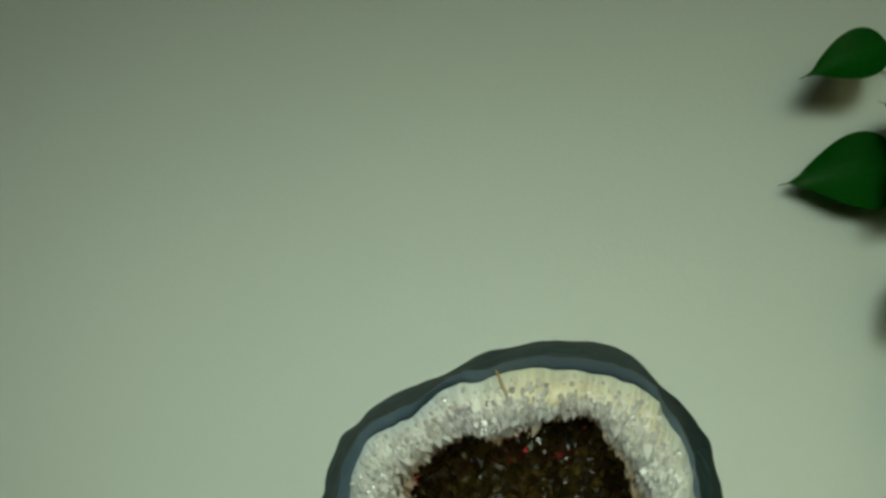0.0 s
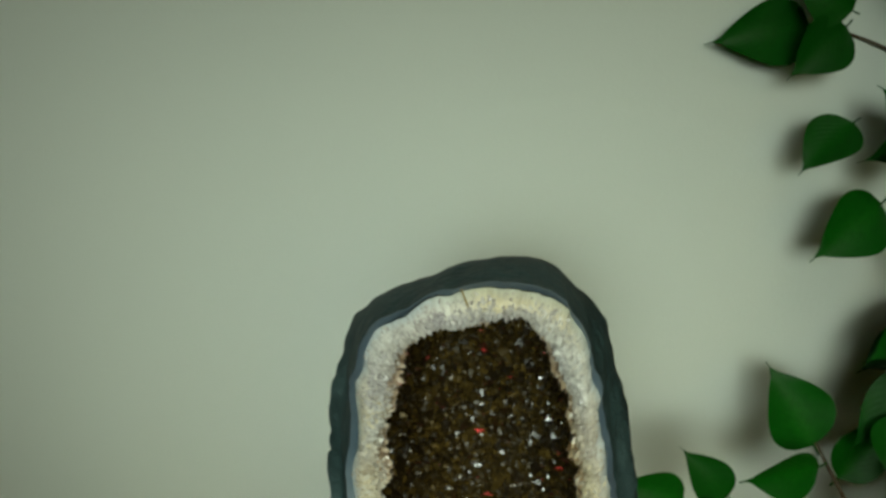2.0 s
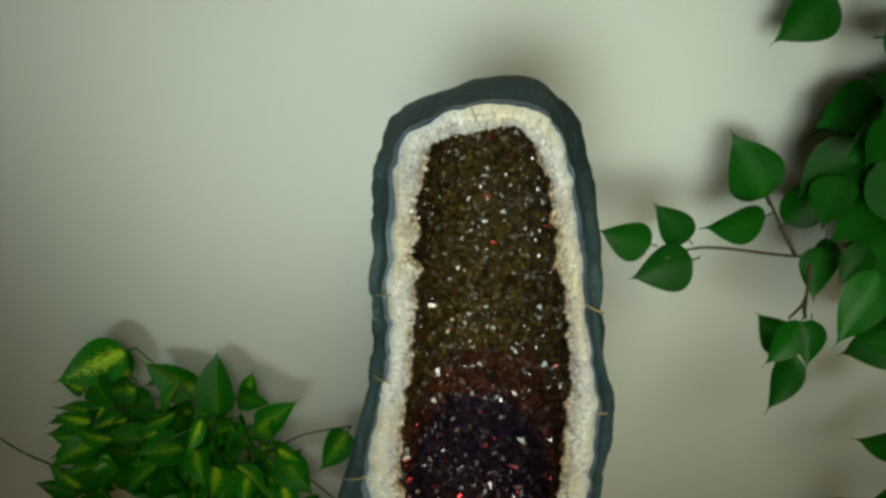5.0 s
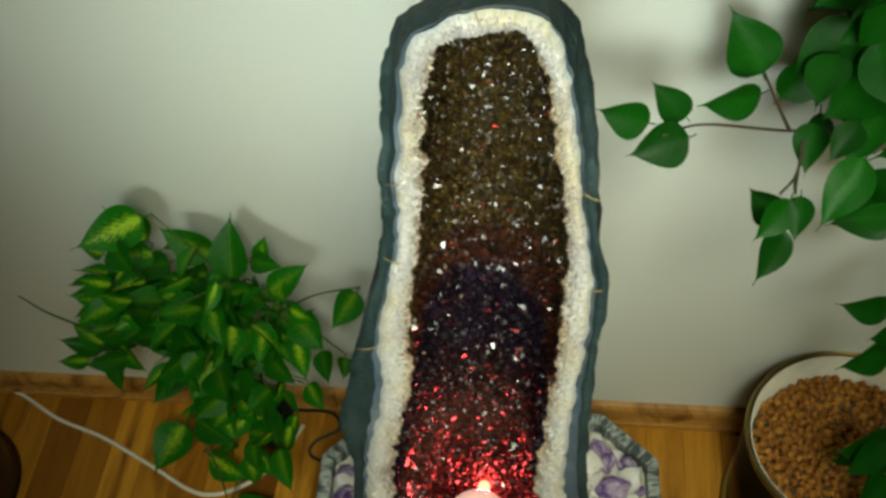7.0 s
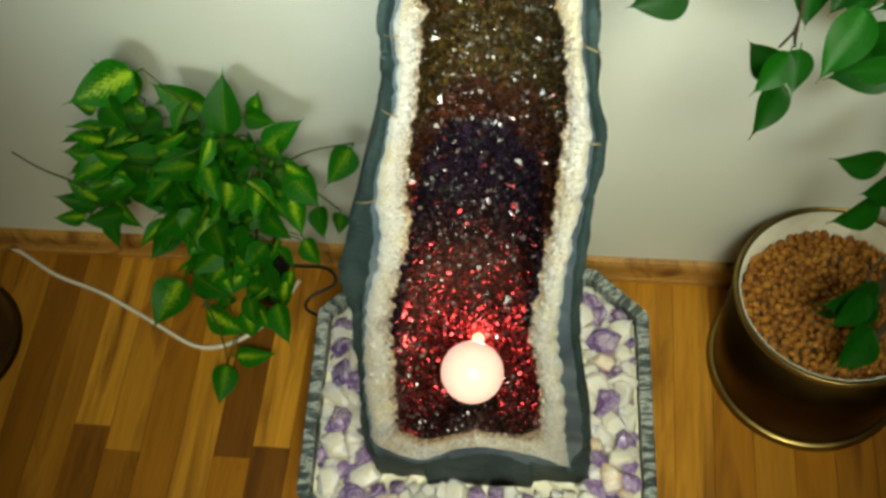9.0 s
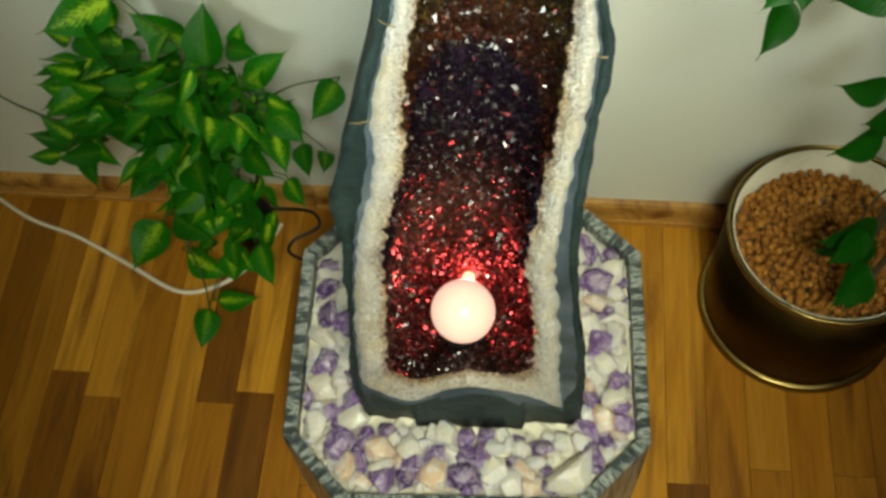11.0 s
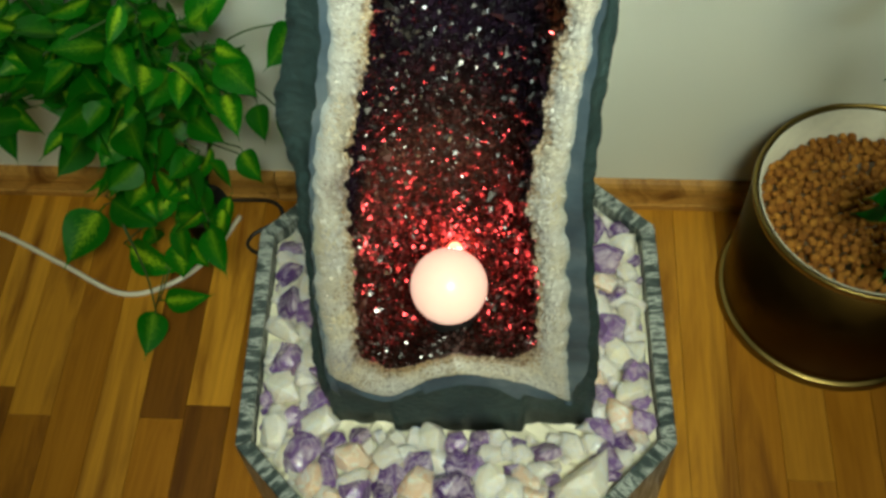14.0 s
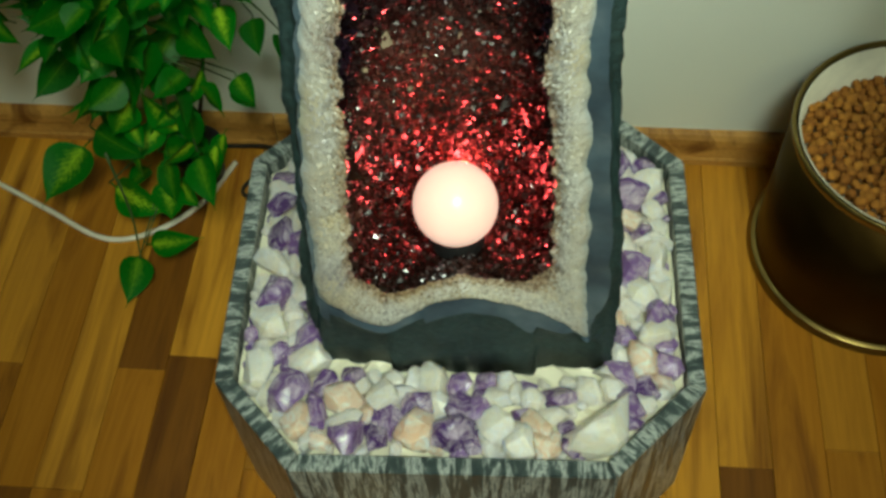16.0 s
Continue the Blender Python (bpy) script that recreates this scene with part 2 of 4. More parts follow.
def leaf_material(name, edge, heart, strength):
    """strength: how much of the pale figure along the midrib the leaf shows."""
    m, nt, b = mat(name)
    tc = nt.nodes.new("ShaderNodeTexCoord")
    sep = nt.nodes.new("ShaderNodeSeparateXYZ")
    nt.links.new(tc.outputs["UV"], sep.inputs[0])
    rnd = random_of(nt, "object")

    def m2(op, a, c):
        n = nt.nodes.new("ShaderNodeMath")
        n.operation = op
        for i, x in enumerate((a, c)):
            if isinstance(x, (int, float)):
                n.inputs[i].default_value = x
            else:
                nt.links.new(x, n.inputs[i])
        return n.outputs[0]

    off = m2("ABSOLUTE", m2("SUBTRACT", sep.outputs[0], 0.5), 0)
    # side veins sweep forward from the midrib
    ph = m2("SUBTRACT", m2("MULTIPLY", sep.outputs[1], 62.0), m2("MULTIPLY", off, 60.0))
    vein = m2("MULTIPLY", m2("ADD", m2("SINE", ph, 0), 1.0), 0.5)
    spread = m2("SUBTRACT", 1.0, m2("MULTIPLY", off, 3.0))
    spread = m2("MULTIPLY", spread, m2("SUBTRACT", 1.15, sep.outputs[1]))
    wob = noise_tex(nt, coords(nt, "UV", (9, 14, 1)), 1.0, 3)
    f = m2("ADD", m2("MULTIPLY", spread, 0.9), m2("MULTIPLY", m2("SUBTRACT", vein, 0.5), 0.20))
    f = m2("ADD", f, m2("MULTIPLY", m2("SUBTRACT", wob, 0.5), 1.1))
    rib = m2("LESS_THAN", off, 0.018)
    fig = ramp(nt, f, [(0.22, (0, 0, 0)), (0.95, (1, 1, 1))])
    figv = nt.nodes.new("ShaderNodeRGBToBW")
    nt.links.new(fig, figv.inputs[0])
    amt = m2("MULTIPLY", figv.outputs[0], m2("MULTIPLY", m2("ADD", m2("MULTIPLY", m2("MULTIPLY", rnd, rnd), 1.3), 0.04), strength))
    amt = m2("MINIMUM", m2("ADD", amt, m2("MULTIPLY", rib, 0.08 * (0.4 + strength))), 1.0)
    tone = mix(nt, rnd, tuple(x * 0.72 for x in edge), tuple(x * 1.2 for x in edge))
    tone = mix(nt, 0.5, tone, ramp(nt, wob, [(0.3, (0.75, 0.75, 0.75)), (0.7, (1.15, 1.15, 1.15))]), "MULTIPLY")
    nt.links.new(mix(nt, amt, tone, heart), b.inputs["Base Color"])
    b.inputs["Roughness"].default_value = 0.45
    b.inputs["Specular IOR Level"].default_value = 0.22
    bump(nt, b, vein, 0.12, 0.001)
    tr = nt.nodes.new("ShaderNodeBsdfTranslucent")
    nt.links.new(mix(nt, amt, tone, heart), tr.inputs["Color"])
    mx = nt.nodes.new("ShaderNodeMixShader")
    mx.inputs[0].default_value = 0.22
    nt.links.new(b.outputs[0], mx.inputs[1])
    nt.links.new(tr.outputs[0], mx.inputs[2])
    nt.links.new(mx.outputs[0], nt.nodes["Material Output"].inputs["Surface"])
    return m


def glow_material(name, colour, strength):
    m, nt, b = mat(name)
    v = coords(nt)
    c = mix(nt, noise_tex(nt, v, 28, 4), colour, tuple(x * y for x, y in zip(colour, (0.85, 0.62, 0.58))))
    b.inputs["Base Color"].default_value = (*colour, 1)
    b.inputs["Roughness"].default_value = 0.25
    nt.links.new(c, b.inputs["Emission Color"])
    b.inputs["Emission Strength"].default_value = strength
    return m


WALL = paint_material()
# dark, so the unseen walls and ceiling return little bounce light
LOWBOUNCE = plain_material("low_bounce_wall", (0.13, 0.125, 0.11), 0.9, 3.0)
FLOORWOOD = wood_material("parquet_walnut", (0.17, 0.064, 0.006), (0.42, 0.172, 0.011), (0.68, 0.33, 0.030))
FLOORREST = wood_material("parquet_rest", (0.17, 0.064, 0.006), (0.42, 0.172, 0.011), (0.68, 0.33, 0.030), "island")
SKIRT = wood_material("skirting_oak", (0.42, 0.21, 0.04), (0.52, 0.27, 0.06), (0.56, 0.30, 0.07))
JOINT = plain_material("joint_dark", (0.03, 0.015, 0.006), 0.8)
BASALT, AGATE, BAND_M, CRYSTAL = basalt_material(), agate_material(), quartz_band_material(), crystal_material()
VEIN = plain_material("ochre_vein", (0.30, 0.23, 0.10), 0.6)
AMETHYST = stone_material("amethyst", (0.09, 0.035, 0.20), (0.34, 0.21, 0.50), (0.74, 0.64, 0.80), 0.10, 0.25)
ROSE = stone_material("rose_quartz", (0.88, 0.56, 0.36), (0.86, 0.64, 0.50), (0.94, 0.88, 0.80), 0.26, 0.0)
CLEAR = stone_material("milky_quartz", (0.95, 0.85, 0.66), (0.98, 0.88, 0.77), (0.98, 0.93, 0.87), 0.16, 0.0)
GRAIN = grain_material("quartz_grains", [(0.0, (0.38, 0.36, 0.35)), (0.25, (0.52, 0.51, 0.48)), (0.7, (0.63, 0.63, 0.60)), (1.0, (0.72, 0.71, 0.66))])
GRAIN_INNER = grain_material("inner_quartz_grains", [(0.0, (0.16, 0.11, 0.08)), (0.4, (0.36, 0.28, 0.20)), (0.8, (0.56, 0.48, 0.38)), (1.0, (0.70, 0.64, 0.54))])
BED = plain_material("pale_gravel", (0.82, 0.79, 0.62), 0.4, 50.0)
MARBLE = marble_material()
BRASS = brass_material("aged_brass", (0.085, 0.050, 0.012), 0.36)
BRASSRIM = brass_material("brass_rim", (0.36, 0.26, 0.085), 0.28)
LINER = plain_material("cream_liner", (0.78, 0.74, 0.60), 0.5)
CLAY = clay_material()
CORD = plain_material("white_cable", (0.80, 0.76, 0.62), 0.4)
BLACK = plain_material("black_plastic", (0.012, 0.012, 0.013), 0.45)
DARKPOT = plain_material("dark_glazed_pot", (0.035, 0.018, 0.010), 0.3)
BARK = plain_material("twig_bark", (0.075, 0.055, 0.030), 0.8)
STEM = plain_material("green_stem", (0.05, 0.10, 0.025), 0.6)
DARKSTEM = plain_material("dark_stem", (0.015, 0.018, 0.010), 0.7)
IVYLEAF = leaf_material("variegated_leaf", (0.014, 0.150, 0.004), (0.40, 0.64, 0.025), 1.1)
FICUSLEAF = leaf_material("ficus_leaf", (0.007, 0.080, 0.003), (0.016, 0.14, 0.006), 0.5)
BALL = glow_material("lit_crystal_ball", (1.0, 0.64, 0.54), 1.5)
BULB = glow_material("red_lamp_bulb", (1.0, 0.10, 0.06), 25.0)


# ---- mesh helpers ----
def mesh_of(name, bm, material, smooth=False):
    bm.normal_update()
    me = bpy.data.meshes.new(name)
    bm.to_mesh(me)
    bm.free()
    me.materials.append(material)
    if smooth:
        me.polygons.foreach_set("use_smooth", [True] * len(me.polygons))
    return me


def part(name, bm, material, parent=None, label="", smooth=False):
    ob = new(name, mesh_of(name, bm, material, smooth))
    ob.parent = parent
    return tagged(ob, label) if label else ob


def piece(name, me, parent, m=None):
    ob = new(name, me)
    ob.parent = parent
    if m is not None:
        ob.matrix_basis = m
    return ob


def thing(name, label, category, group="", kind="", at=None):
    ob = new(name)
    if at is not None:
        ob.matrix_world = at
    return tagged(ob, label, category, group, kind)


def box(bm, x0, x1, y0, y1, z0, z1, bevel=0.0):
    r = bmesh.ops.create_cube(bm, size=1.0)
    for v in r["verts"]:
        v.co = Vector((x0 + (v.co.x + 0.5) * (x1 - x0), y0 + (v.co.y + 0.5) * (y1 - y0), z0 + (v.co.z + 0.5) * (z1 - z0)))
    if bevel:
        es = list({e for v in r["verts"] for e in v.link_edges})
        bmesh.ops.bevel(bm, geom=es, offset=bevel, segments=1, affect="EDGES")
    return bm


def lathe(profile, n=64):
    """profile: (radius, height) from outside to inside."""
    bm = bmesh.new()
    rings = [[bm.verts.new((r * math.cos(2 * math.pi * i / n), r * math.sin(2 * math.pi * i / n), z)) for i in range(n)] for r, z in profile]
    for a, b in zip(rings, rings[1:]):
        for i in range(n):
            bm.faces.new((a[i], a[(i + 1) % n], b[(i + 1) % n], b[i]))
    return bm


def smooth_line(points, per=8):
    """Catmull-Rom through 3D points."""
    ps = [Vector(p) for p in points]
    ps = [2 * ps[0] - ps[1]] + ps + [2 * ps[-1] - ps[-2]]
    out = []
    for a, b, c, d in zip(ps, ps[1:], ps[2:], ps[3:]):
        for k in range(per):
            t = k / per
            out.append(0.5 * (2 * b + (c - a) * t + (2 * a - 5 * b + 4 * c - d) * t * t + (3 * b - a - 3 * c + d) * t ** 3))
    out.append(ps[-2])
    return out


def tube(points, r0, r1, n=6, per=6, bm=None):
    bm = bm or bmesh.new()
    line = smooth_line(points, per)
    rings = []
    for i, p in enumerate(line):
        d = (line[min(i + 1, len(line) - 1)] - line[max(i - 1, 0)]).normalized()
        side = d.cross(Vector((0.31, 0.83, 0.46))).normalized()
        up = side.cross(d)
        r = r0 + (r1 - r0) * i / (len(line) - 1)
        rings.append([bm.verts.new(p + r * (math.cos(2 * math.pi * k / n) * side + math.sin(2 * math.pi * k / n) * up)) for k in range(n)])
    for a, b in zip(rings, rings[1:]):
        for k in range(n):
            bm.faces.new((a[k], a[(k + 1) % n], b[(k + 1) % n], b[k]))
    bm.faces.new(rings[0][::-1])
    bm.faces.new(rings[-1])
    return bm


# ---- the room ----
TURN_WALL = -2.1
ROOM = pose(0, 0.545, 0, 0, 0, TURN_WALL)          # on the wall's face, x along the wall, y into it


def slab(name, x0, x1, y0, y1, z0, z1, material, label, category):
    bm = box(bmesh.new(), x0, x1, y0, y1, z0, z1)
    ob = part(name, bm, material)
    ob.matrix_world = ROOM
    return tagged(ob, label, category, kind="structure")


slab("wall_north", -3.6, 3.6, 0.0, 0.2, -0.02, 2.7, WALL, "plain pale cream painted plaster wall", "wall")
# unseen sides that close the room, darkened to hold the fill light down
slab("wall_south", -3.6, 3.6, -5.2, -5.0, -0.02, 2.7, LOWBOUNCE, "plain unseen back wall, darkened to cut bounce light", "wall")
slab("wall_west", -3.6, -3.4, -5.0, 0.0, -0.02, 2.7, LOWBOUNCE, "plain unseen side wall, darkened to cut bounce light", "wall")
slab("wall_east", 3.4, 3.6, -5.0, 0.0, -0.02, 2.7, LOWBOUNCE, "plain unseen side wall, darkened to cut bounce light", "wall")
slab("ceiling", -3.6, 3.6, -5.2, 0.2, 2.7, 2.8, LOWBOUNCE, "plain unseen ceiling, darkened to cut bounce light", "ceiling")

skirting = thing("baseboard", "varnished honey-coloured wooden skirting board along the wall", "baseboard", kind="structure", at=ROOM)
bm = bmesh.new()
prof = [(0.0, 0.0), (-0.016, 0.0), (-0.017, 0.012), (-0.0145, 0.016), (-0.013, 0.034), (-0.0145, 0.041), (-0.0135, 0.053), (-0.009, 0.060), (-0.003, 0.063), (0.0, 0.063)]
for x0, x1 in ((-3.4, -0.3), (-0.298, 3.4)):
    a = [bm.verts.new((x0, y, z)) for y, z in prof]
    b = [bm.verts.new((x1, y, z)) for y, z in prof]
    for i in range(len(prof) - 1):
        bm.faces.new((a[i], b[i], b[i + 1], a[i + 1]))
    bm.faces.new(a)
    bm.faces.new(b[::-1])
part("board", bm, SKIRT, skirting, smooth=False)

# ---- the geode ----
OUTER = [(-0.137, 0.226), (-0.144, 0.386), (-0.129, 0.514), (-0.122, 0.628), (-0.112, 0.737), (-0.116, 0.817), (-0.095, 0.888), (-0.078, 0.958), (-0.048, 1.052), (-0.038, 1.113), (-0.03, 1.183), (-0.022, 1.27),
         (-0.01, 1.322), (0.019, 1.345), (0.062, 1.36), (0.086, 1.357), (0.103, 1.341), (0.117, 1.315), (0.13, 1.234), (0.135, 1.123), (0.146, 1.045), (0.142, 0.952), (0.139, 0.861), (0.137, 0.772),
         (0.14, 0.683), (0.146, 0.594), (0.156, 0.512), (0.165, 0.415), (0.169, 0.28), (0.16, 0.232), (0.064, 0.228), (0.003, 0.227), (-0.049, 0.226), (-0.1, 0.225)]
BAND = [(-0.129, 0.379), (-0.124, 0.448), (-0.121, 0.54), (-0.108, 0.651), (-0.094, 0.754), (-0.072, 0.837), (-0.061, 0.901), (-0.058, 0.96), (-0.036, 1.062), (-0.023, 1.115), (-0.019, 1.179), (-0.008, 1.248),
        (-0.001, 1.301), (0.015, 1.32), (0.05, 1.335), (0.087, 1.332), (0.104, 1.306), (0.111, 1.266), (0.119, 1.214), (0.126, 1.117), (0.133, 1.047), (0.13, 0.96), (0.123, 0.885), (0.117, 0.804),
        (0.115, 0.696), (0.123, 0.597), (0.129, 0.515), (0.132, 0.409), (0.14, 0.312), (0.115, 0.337), (0.081, 0.365), (0.001, 0.381), (-0.064, 0.322), (-0.105, 0.342)]
CAVITY = [(-0.094, 0.42), (-0.09, 0.464), (-0.086, 0.526), (-0.076, 0.632), (-0.072, 0.712), (-0.054, 0.804), (-0.035, 0.897), (-0.031, 0.972), (-0.02, 1.045), (-0.007, 1.111), (0.0, 1.18), (0.007, 1.254),
        (0.017, 1.296), (0.03, 1.31), (0.049, 1.316), (0.08, 1.312), (0.092, 1.285), (0.1, 1.25), (0.102, 1.198), (0.112, 1.119), (0.112, 1.047), (0.108, 0.96), (0.102, 0.883), (0.094, 0.804),
        (0.085, 0.695), (0.094, 0.596), (0.098, 0.514), (0.1, 0.427), (0.094, 0.409), (0.074, 0.393), (0.043, 0.397), (-0.004, 0.395), (-0.053, 0.367), (-0.084, 0.385)]


def face_y(z):
    return 0.036 + (z - 0.25) * 0.016


def loop(points, per=12, rough=0.0, size=40.0, seed=0.0):
    """A closed smooth outline with natural unevenness, as (x, z) rows."""
    n, out = len(points), []
    for i in range(n):
        a, b, c, d = (Vector(points[(i + k) % n]) for k in (-1, 0, 1, 2))
        for k in range(per):
            t = k / per
            p = 0.5 * (2 * b + (c - a) * t + (2 * a - 5 * b + 4 * c - d) * t * t + (3 * b - a - 3 * c + d) * t ** 3)
            if rough:
                q = Vector((p.x * size, seed, p.y * size))
                p = p + rough * Vector((noise.noise(q), noise.noise(q + Vector((7.3, 1.1, 3.7)))))
                p = p + 0.3 * rough * Vector((noise.noise(q * 4.1), noise.noise(q * 4.1 + Vector((3.3, 8.1, 1.7)))))
            out.append(p)
    return out


def bridge(bm, a, b):
    n = len(a)
    return [bm.faces.new((a[i], a[(i + 1) % n], b[(i + 1) % n], b[i])) for i in range(n)]


def spine(p):
    z = min(max(p.y, 0.54), 1.25)
    return Vector((0.056 * (z - 0.5) / 0.75, z))


outer, band, cavity = loop(OUTER, 24, 0.004, 30, 1.0), loop(BAND, 24, 0.004, 45, 2.0), loop(CAVITY, 24, 0.006, 60, 3.0)
geode = thing("amethyst_geode", "tall cut amethyst geode with dark shell and white quartz rim", "geode", at=pose(0, 0, 0))


def ring(bm, pts, dy, wob=0.0, seed=0.0, crown=False):
    out = []
    for p in pts:
        y = face_y(p.y) + dy + (0.036 * set_back(p) + (block(p) if p.y < 0.3 and dy < 0.03 else 0.0) if crown else 0.0)
        if wob:
            y += wob * noise.noise(Vector((p.x * 22, seed, p.y * 22)))
        out.append(bm.verts.new((p.x, y, p.y - (0.027 * set_back(p) if crown else 0.0))))
    return out


def set_back(p):
    """How far the rounded crown of the shell lies behind the cut face (0 to 1)."""
    return max(0.0, min(1.0, (p.y - 1.18) / 0.15))


# dark shell: a cut edge, then rough stone going back to a closed rear
bm = bmesh.new()
mid = [b.lerp(o, (0.20 if b.y > 0.36 else 0.09) + 0.48 * max(0.0, min(1.0, (b.x - 0.06) / 0.05)) * max(0.0, min(1.0, (0.95 - b.y) / 0.3)) * max(0.0, min(1.0, (b.y - 0.33) / 0.06))) for b, o in zip(band, outer)]


def block(p):
    """The foot is broken into three blocks, the middle one proud."""
    if p.y > 0.365:
        return 0.0
    edge = p.x + 0.012 * noise.noise(Vector((p.y * 30, 2.0, 0.0)))
    return -0.005 if -0.066 < edge < 0.088 else 0.006 if edge < 0 else 0.003


def chipped(bm, t, depth, seed):
    """A ring on the cut edge, chipped into steps."""
    out = []
    for a, b in zip(mid, outer):
        p = a.lerp(b, t)
        w = noise.noise(Vector((p.x * 17, seed, p.y * 9)))
        y = face_y(p.y) + 0.003 + depth * (0.5 + 0.5 * math.copysign(abs(w) ** 0.4, w)) + 0.036 * t * set_back(b) + block(p)
        out.append(bm.verts.new((p.x, y, p.y - 0.027 * t * set_back(b))))
    return out


rows = [ring(bm, mid, 0.001, 0.003, 4.0), chipped(bm, 0.25, 0.006, 2.0), chipped(bm, 0.6, 0.011, 2.0), ring(bm, outer, 0.006, 0.006, 5.0, True)]
for k, (grow, dy) in enumerate(((1.0, 0.018), (0.99, 0.05), (0.96, 0.10), (0.92, 0.16), (0.80, 0.22), (0.55, 0.255), (0.2, 0.265))):
    pts = []
    for p in outer:
        s = Vector((spine(p).x, min(max(p.y, 0.5), 1.02)))
        q = Vector((s.x + (p.x - s.x) * grow, s.y + (p.y - s.y) * (1 - 2.5 * dy if p.y > s.y else 1.0)))
        w = Vector((q.x * 14, dy * 14, q.y * 14))
        q = q + (q - s).normalized() * min(1.0, dy * 16) * (0.008 * noise.noise(w) - 0.006 + 0.003 * noise.noise(w * 4)) + (q - s).normalized() * 0.0022 * noise.noise(w * 9)
        if p.y > 1.15 and dy < 0.2:
            c = noise.noise(Vector((p.x * 24, 3.0, p.y * 11)))
            q = q + (q - s).normalized() * 0.008 * math.copysign(abs(c) ** 0.3, c)
        q.y = max(q.y, 0.232)
        pts.append(q)
    rows.append(ring(bm, pts, dy, 0.006, 6.0 + k, True))
for a, b in zip(rows, rows[1:]):
    bridge(bm, a, b)
bm.faces.new(rows[-1])
part("shell", bm, BASALT, geode, "rough dark grey-green basalt shell", True)

# blue-grey agate line between shell and quartz
bm = bmesh.new()
bridge(bm, ring(bm, band, 0.004, 0.003, 4.0), ring(bm, mid, 0.001, 0.003, 4.0))
part("agate_layer", bm, AGATE, geode, "thin blue-grey agate layer", True)

# white quartz rim with teeth
bm = bmesh.new()
uv = bm.loops.layers.uv.new("UVMap")
steps = 9
n = len(band)
rows = []
for j in range(steps):
    v = j / (steps - 1)
    row = []
    for i in range(n):
        tooth = 0.35 * noise.noise(Vector((i * 0.21, v * 1.2, 2.0))) + 0.65 * noise.noise(Vector((i * 0.83, v * 1.6, 8.0)))
        p = band[i].lerp(cavity[i], v * (1 + 0.12 * noise.noise(Vector((i * 0.9, 0, 5))) * v))
        y = face_y(p.y) + 0.004 - 0.007 * math.sin(math.pi * min(1.0, v * 1.25)) + 0.0035 * tooth * (0.08 + v * v) + 0.010 * max(0.0, v - 0.7) / 0.3
        row.append(bm.verts.new((p.x, y, p.y)))
    rows.append(row)
for j in range(steps - 1):
    for i in range(n):
        i2 = (i + 1) % n
        f = bm.faces.new((rows[j][i], rows[j][i2], rows[j + 1][i2], rows[j + 1][i]))
        for lp, (uu, vv) in zip(f.loops, ((i, j), (i + 1, j), (i + 1, j + 1), (i, j + 1))):
            lp[uv].uv = (uu / n, vv / (steps - 1))
part("quartz_rim", bm, BAND_M, geode, "toothed white quartz rim", True)


# sugary quartz grains over the rim
rng = random.Random(3)
verts, faces, tones = [], [], []
for _ in range(30000):
    i, v = rng.randrange(n), rng.betavariate(2.0, 1.0)
    f = rng.random()
    o, c = band[i].lerp(band[(i + 1) % n], f), cavity[i].lerp(cavity[(i + 1) % n], f)
    p2 = o.lerp(c, v)
    p = Vector((p2.x, face_y(p2.y) + 0.004 - 0.007 * math.sin(math.pi * min(1.0, v * 1.25)) + 0.010 * max(0.0, v - 0.7) / 0.3, p2.y))
    inward = Vector((c.x - o.x, 0.0, c.y - o.y)).normalized()
    nor = (Vector((0, -1, 0)) + inward * (0.9 + 0.9 * v) + 0.4 * Vector((rng.gauss(0, 1), rng.gauss(0, 1), rng.gauss(0, 1)))).normalized()
    r = 0.00074 * math.exp(rng.gauss(0.1, 0.35)) * (0.55 + 0.55 * v)
    h = r * rng.uniform(1.4, 2.6)
    side = nor.orthogonal().normalized()
    side = Matrix.Rotation(rng.uniform(0, 6.28), 3, nor) @ side
    up = nor.cross(side)
    base = len(verts)
    for q in range(4):
        verts.append(p - nor * r * 0.8 + r * (math.cos(q * math.pi / 2) * side + math.sin(q * math.pi / 2) * up))
    for q in range(4):
        verts.append(p + nor * h * 0.4 + 0.9 * r * (math.cos(q * math.pi / 2) * side + math.sin(q * math.pi / 2) * up))
    verts.append(p + nor * h)
    for q in range(4):
        q2 = (q + 1) % 4
        faces.append((base + q, base + q2, base + 4 + q2, base + 4 + q))
        faces.append((base + 4 + q, base + 4 + q2, base + 8))
    tones += [1 if v + rng.gauss(0, 0.06) > 0.84 else 0] * 8
me = bpy.data.meshes.new("quartz_grain")
me.from_pydata(verts, [], faces)
me.materials.append(GRAIN)
me.materials.append(GRAIN_INNER)
me.polygons.foreach_set("material_index", tones)
tagged(piece("quartz_grain", me, geode), "sugary white quartz grain", kind="stuff")


